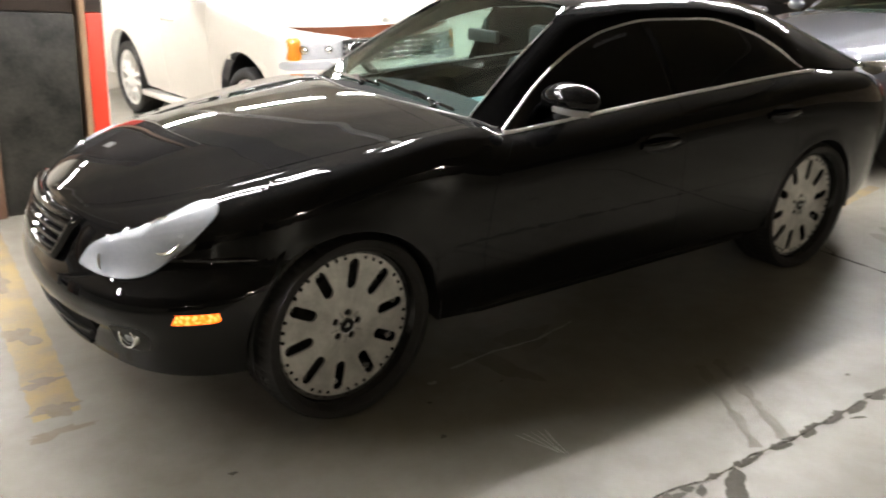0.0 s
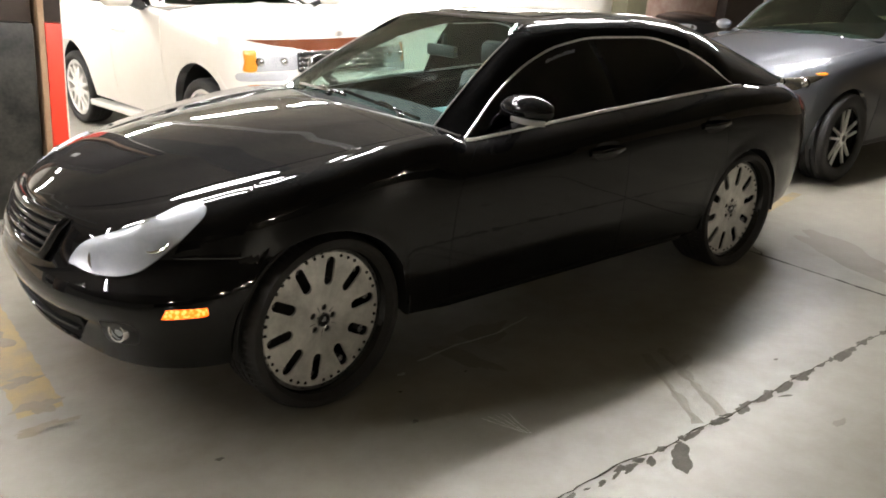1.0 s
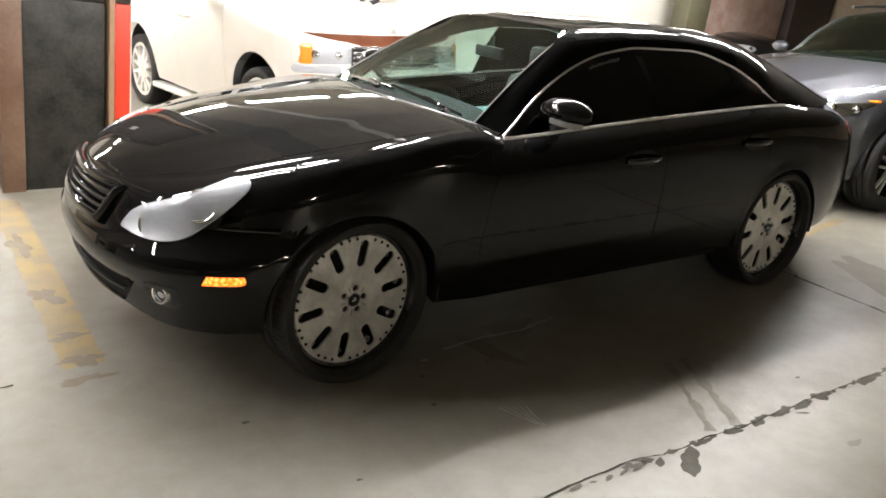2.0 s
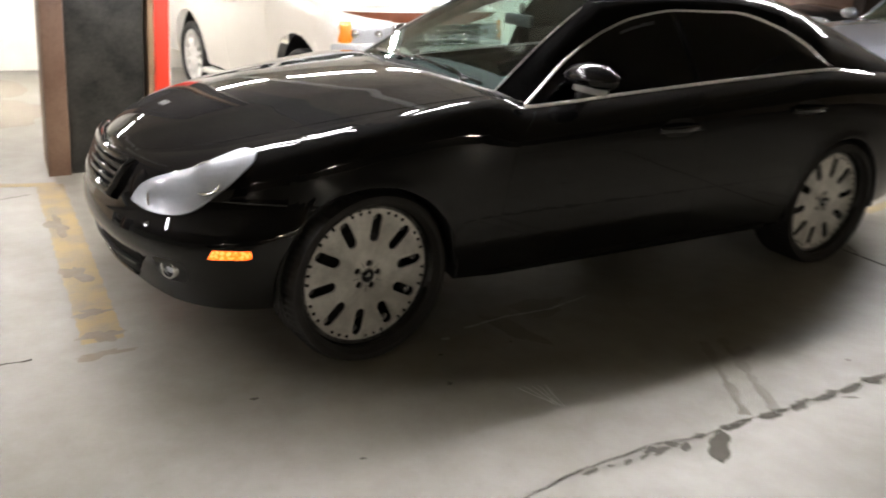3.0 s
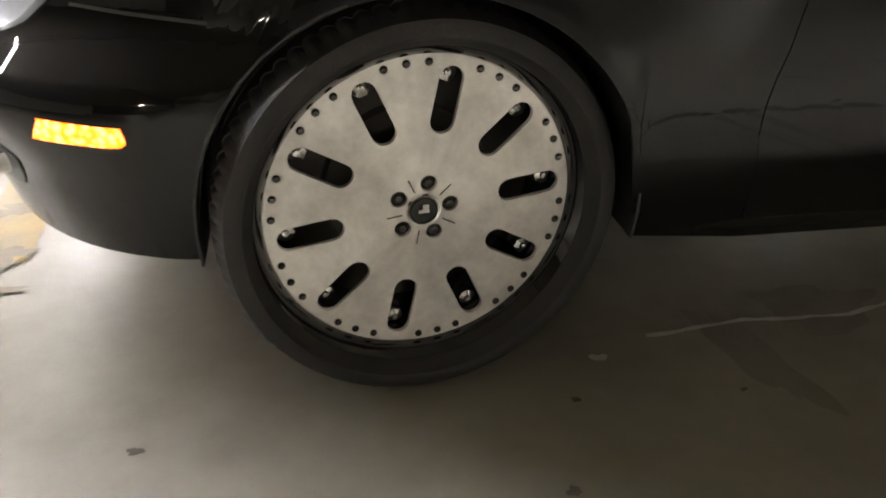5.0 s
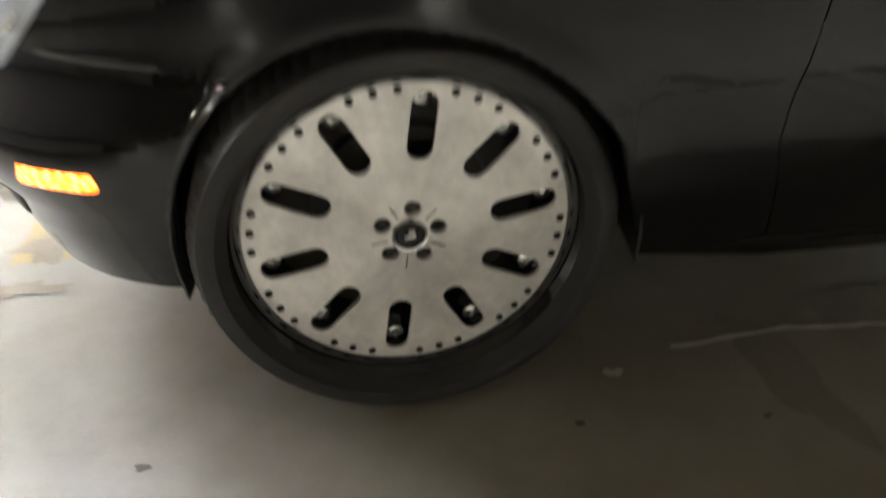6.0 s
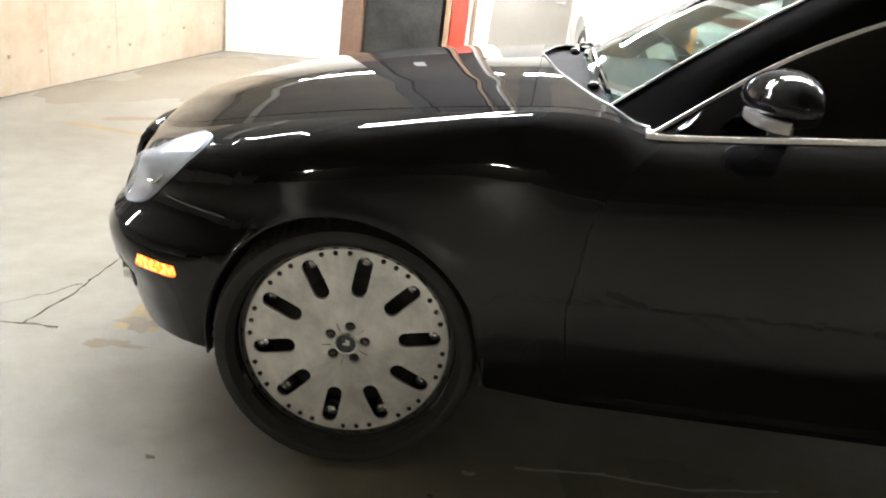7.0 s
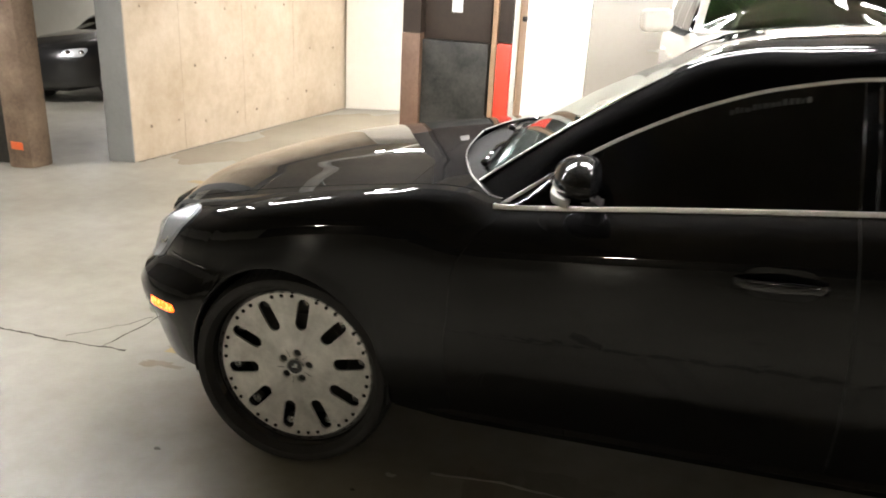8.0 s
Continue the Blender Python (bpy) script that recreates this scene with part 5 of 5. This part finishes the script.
def alloy(face, lip, pairs, narrow):
    """A maker of spoked wheels with that many pairs of spokes."""
    def build(parent, m, R, r):
        holes = []
        for k in range(pairs):
            a = 2 * math.pi * k / pairs
            for d, w, r1 in ((0.0, math.pi / pairs * narrow, 0.93), (math.pi / pairs, math.pi / pairs * (1 - narrow) * 0.9, 0.90)):
                run = []
                for i in range(7):
                    run.append((r * r1 * math.cos(a + d - w * 0.93 + 2 * w * 0.93 * i / 6), r * r1 * math.sin(a + d - w * 0.93 + 2 * w * 0.93 * i / 6)))
                ri = 0.36 if d == 0 else 0.5
                for i in range(4):
                    run.append((r * ri * math.cos(a + d + w * 0.55 - 2 * w * 0.55 * i / 3), r * ri * math.sin(a + d + w * 0.55 - 2 * w * 0.55 * i / 3)))
                holes.append(run)
        me = flat_cut("wheel", circle(r, 64), holes, 0.03, 0.004)
        me.materials.append(face)
        w = part("wheel", me, face, parent, "spoked alloy wheel")
        w.matrix_basis = m
        part("tyre", tyre(R, r + 0.006, 0.25, 72), M_RUBBER, w).matrix_basis = pose(0, 0, -0.09)
        part("barrel", lathe(bmesh.new(), [(1e-4, -0.06), (0.14, -0.07), (0.16, -0.1), (r - 0.02, -0.12), (r - 0.006, -0.02)], 40), lip, w)
        part("centre_cap", disc(bmesh.new(), 0.035, 0.01, 0.026, 20, None, 0.004), lip, w)
        return w
    return build


def thin_spokes(face, dark, pairs):
    """A maker of dark wheels with pairs of slim bright spokes that spread towards the rim."""
    def build(parent, m, R, r):
        w = part("wheel", lathe(bmesh.new(), [(r - 0.014, -0.02), (r - 0.016, 0.012), (r - 0.008, 0.018), (r, 0.012), (r + 0.004, -0.03)], 64), dark, parent, "black wheel with slim bright spokes")
        w.matrix_basis = m
        part("tyre", tyre(R, r + 0.004, 0.25, 72), M_RUBBER, w).matrix_basis = pose(0, 0, -0.09)
        part("barrel", lathe(bmesh.new(), [(1e-4, -0.075), (0.13, -0.08), (0.16, -0.11), (r - 0.02, -0.13), (r - 0.008, -0.03)], 40), M_COWL, w)
        rows = [((0.052, -0.013, -0.012), (0.052, 0.013, -0.012), (0.052, 0.011, 0.012), (0.052, -0.011, 0.012)),
                ((r - 0.012, -0.010, -0.01), (r - 0.012, 0.010, -0.01), (r - 0.012, 0.007, 0.010), (r - 0.012, -0.007, 0.010))]
        bm = bmesh.new()
        ends = [[bm.verts.new(p) for p in row] for row in rows]
        for i in range(4):
            bm.faces.new((ends[0][i], ends[0][(i + 1) % 4], ends[1][(i + 1) % 4], ends[1][i]))
        bm.faces.new(ends[0][::-1])
        bm.faces.new(ends[1])
        me = finish(bm, "spoke", face, False)
        for k in range(pairs):
            for d in (-1, 1):
                o = new("spoke", me)
                a = radians(90 + 360 * k / pairs)
                o.parent, o.matrix_basis = w, pose(-0.012 * d * math.sin(a), 0.012 * d * math.cos(a), 0, 0, 0, 90 + 360 * k / pairs + 8.5 * d)
        part("centre_cap", disc(bmesh.new(), 0.062, -0.01, 0.02, 24, None, 0.006), face, w)
        part("cap_badge", disc(bmesh.new(), 0.03, 0.019, 0.023, 20, None, 0.002), dark, w)
        return w
    return build


M_WHITEPAINT = mat("white_car_paint", (0.80, 0.77, 0.70), 0.3, coat=0.8, var=(0.74, 0.71, 0.63), scale=2.0)
M_GREYCAR = mat("grey_car_paint", (0.085, 0.091, 0.105), 0.34, 0.5, coat=1.0, var=(0.09, 0.096, 0.11), scale=2.5)
M_ALLOY = mat("machined_alloy", (0.88, 0.87, 0.85), 0.3, 0.4, rough_var=0.08, scale=20)
M_SILVERWHEEL = mat("pale_wheel", (0.85, 0.83, 0.78), 0.4, 0.0, var=(0.6, 0.58, 0.53), scale=9)
M_DEFLECTOR = mat("tinted_brown_acrylic", (0.16, 0.05, 0.025), 0.12, coat=1.0, var=(0.2, 0.07, 0.035), scale=4)
M_AMBERLENS = mat("amber_lens", (0.85, 0.28, 0.03), 0.2, coat=1.0)
M_DARKCAR = mat("dark_car_paint", (0.008, 0.008, 0.009), 0.3, coat=1.0, var=(0.012, 0.012, 0.012), scale=3)

suv_shell = Shell(
    xm=1.3,
    front=[(0.3, -0.72), (0.5, -0.79), (0.70, -0.78), (0.74, -0.74), (1.05, -0.71), (1.14, -0.66), (1.3, -0.53), (1.5, -0.43)],
    rear=[(0.3, 4.0), (0.6, 4.1), (1.3, 4.02), (1.5, 4.0)],
    nf=16.0, nr=16.0,
    width=[(-0.1, 0.93), (0.0, 0.95), (0.3, 0.985), (0.6, 1.0), (0.85, 0.985), (0.95, 0.955), (1.0, 0.91)],
    ztop=[(-0.9, 1.10), (-0.5, 1.15), (0.0, 1.21), (0.8, 1.29), (1.2, 1.30), (4.1, 1.30)],
    zdeck=[(-0.9, 1.13), (-0.5, 1.21), (0.0, 1.28), (0.7, 1.35), (1.2, 1.36), (4.1, 1.36)],
    zsill=[(-1.0, 0.36), (0.5, 0.34), (4.1, 0.40)],
    arches=[(0.0, 0.44, 0.46), (2.68, 0.44, 0.46)], zs=0.38, mid=0.74,
    rail_y=[(0.5, 0.0), (0.57, 0.5), (0.7, 0.75), (0.9, 0.87), (1.2, 0.80), (1.5, 0.76), (3.7, 0.74), (4.0, 0.72)],
    rail_z=[(0.5, 1.33), (0.9, 1.31), (1.2, 1.56), (1.45, 1.68), (1.7, 1.72), (3.7, 1.72), (4.0, 1.46)],
    crown=[(0.5, 1.36), (0.95, 1.58), (1.3, 1.73), (1.6, 1.79), (2.4, 1.82), (3.7, 1.81), (4.0, 1.56)], ridge=0.012)
SUV_M = pose(2.04, 3.29, 0, 0, 0, 98.0)
suv, suv_tree = plain_car("suv", "white sport utility vehicle with brown bonnet deflector parked near the wall", SUV_M, suv_shell, M_WHITEPAINT, 0.385, 0.29, 0.93, (0.0, 2.68), M_GREENBLACK,
                          alloy(M_SILVERWHEEL, M_SILVERWHEEL, 6, 0.45), (0.5, 0.9), 1.42, 3.7, (0.56, 1.62, 2.5),
                          ((-0.70, -0.68, 0.955), [(-0.22, -0.065), (-0.23, 0.0), (-0.2, 0.07), (0.0, 0.075), (0.16, 0.07), (0.17, 0.0), (0.16, -0.07), (0.0, -0.075)]), (-0.95, -0.25, 0.05), 1.08)
both("corner_lamp", lambda: lay(suv_tree, (-0.67, -0.92, 0.97), (-0.75, -0.66, 0.05), [(-0.05, -0.08), (-0.055, 0.0), (-0.05, 0.08), (0.0, 0.082), (0.05, 0.075), (0.04, 0.0), (0.05, -0.08)], 0.006, 0.006, 4), M_AMBERLENS, suv, "amber corner lamp")
both("lower_lamp", lambda: lay(suv_tree, (-0.71, -0.80, 0.835), (-0.9, -0.4, 0.0), [(-0.2, -0.03), (-0.2, 0.03), (0.0, 0.033), (0.18, 0.03), (0.18, -0.03), (0.0, -0.033)], 0.005, 0.004, 3), M_REFLECTOR, suv, "clear lower lamp")
pts = []
for i in range(41):
    T = [t for t in suv_shell.nose(0.90, 20)]
    k = i - 20
    r = suv_shell.rim(T[abs(k)])
    pts.append((r.x - 0.045, r.y * 1.005 * (1 if k < 0 else -1), suv_shell.rim(T[0]).z - 0.045))
part("bonnet_deflector", sweep(bmesh.new(), pts, [(-0.006, -0.085), (0.006, -0.085), (0.012, 0.04), (-0.002, 0.04)]), M_DEFLECTOR, suv, "brown acrylic bonnet deflector")
part("grille", boxed(-0.735, -0.69, -0.46, 0.46, 0.86, 1.03, 0.015), M_BLACK, suv, "black grille opening")
for z in (0.862, 0.90, 0.94, 0.98, 1.026):
    part("grille_bar", boxed(-0.76, -0.732, -0.47, 0.47, z - 0.010, z + 0.010, 0.005), M_CHROME, suv, "chrome bar")
part("bumper", boxed(-0.85, -0.72, -0.88, 0.88, 0.60, 0.74, 0.035), M_WHITEPAINT, suv, "white bumper bar")
part("intake", boxed(-0.80, -0.75, -0.60, 0.60, 0.42, 0.56, 0.02), M_BLACK, suv, "dark mesh intake")
for k in range(13):
    part("intake_rib", boxed(-0.812, -0.798, -0.575 + 0.09 * k, -0.545 + 0.09 * k, 0.43, 0.55, 0.004), M_CHROME, suv)
for s in (1, -1):
    mm = bmesh.new()
    box(mm, 0.90, 1.04, min(-1.32 * s, -1.04 * s), max(-1.32 * s, -1.04 * s), 1.31, 1.50, 0.062, None, 5)
    mir = part("door_mirror", mm, M_WHITEPAINT, suv, "white door mirror")
    part("mirror_foot", sweep(bmesh.new(), [(1.02, -0.90 * s, 1.29), (1.0, -0.98 * s, 1.31), (0.98, -1.06 * s, 1.345)], [(-0.03, -0.025), (0.03, -0.025), (0.03, 0.025), (-0.03, 0.025)]), M_BLACK, mir)
    part("running_board", boxed(0.5, 2.2, -1.03 if s > 0 else 0.90, -0.90 if s > 0 else 1.03, 0.27, 0.33, 0.015), M_WHITEPAINT, suv)

cross_shell = Shell(
    xm=1.3,
    front=[(0.2, -0.80), (0.4, -0.92), (0.65, -0.94), (0.85, -0.88), (1.0, -0.72), (1.2, -0.3)],
    rear=[(0.2, 3.7), (0.6, 3.8), (1.2, 3.7)],
    nf=8.0, nr=9.0,
    width=[(-0.1, 0.87), (0.0, 0.885), (0.3, 0.93), (0.6, 0.95), (0.85, 0.93), (0.95, 0.89), (1.0, 0.84)],
    ztop=[(-0.9, 0.93), (-0.5, 1.02), (0.0, 1.10), (0.6, 1.17), (1.0, 1.19), (3.7, 1.24)],
    zdeck=[(-0.9, 0.95), (-0.5, 1.08), (0.0, 1.17), (0.5, 1.22), (1.0, 1.24), (3.7, 1.28)],
    zsill=[(-1.0, 0.28), (0.5, 0.3), (3.8, 0.35)],
    arches=[(0.0, 0.405, 0.425), (2.8, 0.405, 0.425)], zs=0.28, mid=0.64,
    rail_y=[(0.42, 0.0), (0.5, 0.42), (0.62, 0.66), (0.78, 0.80), (1.1, 0.74), (1.5, 0.68), (2.4, 0.66), (3.3, 0.62), (3.7, 0.6)],
    rail_z=[(0.42, 1.20), (0.78, 1.195), (1.1, 1.42), (1.5, 1.60), (2.0, 1.65), (2.8, 1.63), (3.3, 1.5), (3.7, 1.3)],
    crown=[(0.42, 1.22), (0.8, 1.40), (1.2, 1.58), (1.6, 1.69), (2.2, 1.73), (2.8, 1.71), (3.3, 1.6), (3.7, 1.32)], ridge=0.012)
CROSS_M = pose(5.6, 0.755, 0, 0, 0, 0)
crossover, cross_tree = plain_car("crossover", "metallic grey crossover parked behind the black sedan", CROSS_M, cross_shell, M_GREYCAR, 0.395, 0.272, 0.93, (0.0, 2.8), M_GREENGLASS,
                                  thin_spokes(M_ALLOY, M_GLOSSBLACK, 5), (0.42, 0.78), 1.5, 3.3, (0.55, 1.6, 2.5),
                                  ((-0.62, -0.72, 0.89), [(0.26, 0.075), (0.1, 0.06), (-0.1, 0.03), (-0.2, 0.0), (-0.12, -0.05), (0.02, -0.06), (0.1, -0.02)]), (-0.75, -0.65, 0.25), 1.0)
both("turn_lamp", lambda: lay(cross_tree, (-0.40, -0.87, 0.975), (-0.5, -0.85, 0.3), [(0.06, 0.012), (0.0, 0.014), (-0.06, 0.0), (0.0, -0.014), (0.05, -0.01)], 0.004, 0.004, 3), M_AMBERLENS, crossover, "amber turn lamp")
for s in (1, -1):
    part("door_mirror", ellipsoid(bmesh.new(), (0.90, -0.98 * s, 1.24), (0.05, 0.09, 0.055)), M_GREYCAR, crossover, "grey door mirror")
    part("roof_rail", sweep(bmesh.new(), [(1.5 + 1.6 * i / 12, -0.62 * s, 1.70 + 0.03 * math.sin(math.pi * i / 12)) for i in range(13)], round_section(0.016)), M_SATIN, crossover)

far_shell = Shell(
    xm=1.3,
    front=[(0.2, -0.80), (0.4, -0.92), (0.65, -0.92), (0.85, -0.82), (1.0, -0.6)],
    rear=[(0.2, 3.7), (0.6, 3.8), (1.2, 3.7)],
    nf=8.0, nr=9.0,
    width=[(-0.1, 0.85), (0.0, 0.87), (0.3, 0.91), (0.6, 0.93), (0.85, 0.91), (0.95, 0.87), (1.0, 0.82)],
    ztop=[(-0.9, 0.85), (-0.5, 0.95), (0.0, 1.0), (0.6, 1.05), (3.7, 1.1)],
    zdeck=[(-0.9, 0.88), (-0.5, 1.0), (0.0, 1.06), (0.5, 1.1), (3.7, 1.15)],
    zsill=[(-1.0, 0.25), (0.5, 0.27), (3.8, 0.3)],
    arches=[(0.0, 0.36, 0.40), (2.7, 0.36, 0.40)], zs=0.25, mid=0.6,
    rail_y=[(0.42, 0.0), (0.5, 0.42), (0.62, 0.66), (0.78, 0.78), (1.1, 0.72), (1.5, 0.66), (2.4, 0.64), (3.3, 0.6), (3.7, 0.58)],
    rail_z=[(0.42, 1.07), (0.78, 1.065), (1.1, 1.25), (1.5, 1.40), (2.0, 1.45), (2.8, 1.42), (3.3, 1.3), (3.7, 1.15)],
    crown=[(0.42, 1.09), (0.8, 1.22), (1.2, 1.38), (1.6, 1.48), (2.2, 1.52), (2.8, 1.5), (3.3, 1.38), (3.7, 1.17)], ridge=0.01)
far_car, far_tree = plain_car("hatchback", "black car parked in the bay behind the wall", pose(-9.05, 7.5, 0, 0, 0, 90), far_shell, M_DARKCAR, 0.33, 0.21, 0.89, (0.0, 2.7), M_TINTED,
                              alloy(M_SATIN, M_GLOSSBLACK, 5, 0.4), (0.42, 0.78), 1.5, 3.3, (0.55, 1.6, 2.5),
                              ((-0.7, -0.66, 0.80), [(0.18, 0.07), (0.0, 0.07), (-0.16, 0.04), (-0.18, -0.03), (-0.05, -0.07), (0.12, -0.05)]), (-0.85, -0.5, 0.2), 0.9)

dark_car, dark_tree = plain_car("estate_car", "dark car parked beyond the grey crossover", pose(12.9, 6.9, 0, 0, 0, 90), far_shell, M_DARKCAR, 0.33, 0.21, 0.89, (0.0, 2.7), M_TINTED,
                                alloy(M_SATIN, M_GLOSSBLACK, 5, 0.4), (0.42, 0.78), 1.5, 3.3, (0.55, 1.6, 2.5),
                                ((-0.7, -0.66, 0.80), [(0.18, 0.07), (0.0, 0.07), (-0.16, 0.04), (-0.18, -0.03), (-0.05, -0.07), (0.12, -0.05)]), (-0.85, -0.5, 0.2), 0.9)


# panes cast no shadow, so that lamp light reaches the cabins
for ob in bpy.data.objects:
    if ob.type == "MESH" and ob.data.materials and ob.data.materials[0] in (M_WINDSHIELD, M_GREENGLASS, M_GREENBLACK, M_TINTED, M_SIDECLEAR, M_LENS):
        ob.visible_shadow = False

# the sloping bay: cars, floor, ceiling and lights lean with it, walls and columns stand upright on it
upright = {ob: Vector(base) for ob, base in UPRIGHT}
for ob in list(scene.collection.objects):
    if ob.parent is None and ob.type != "CAMERA":
        if ob in upright:
            b = upright[ob]
            ob.matrix_basis = Matrix.Translation(SLOPE @ b - b) @ ob.matrix_basis
        else:
            ob.matrix_basis = SLOPE @ ob.matrix_basis
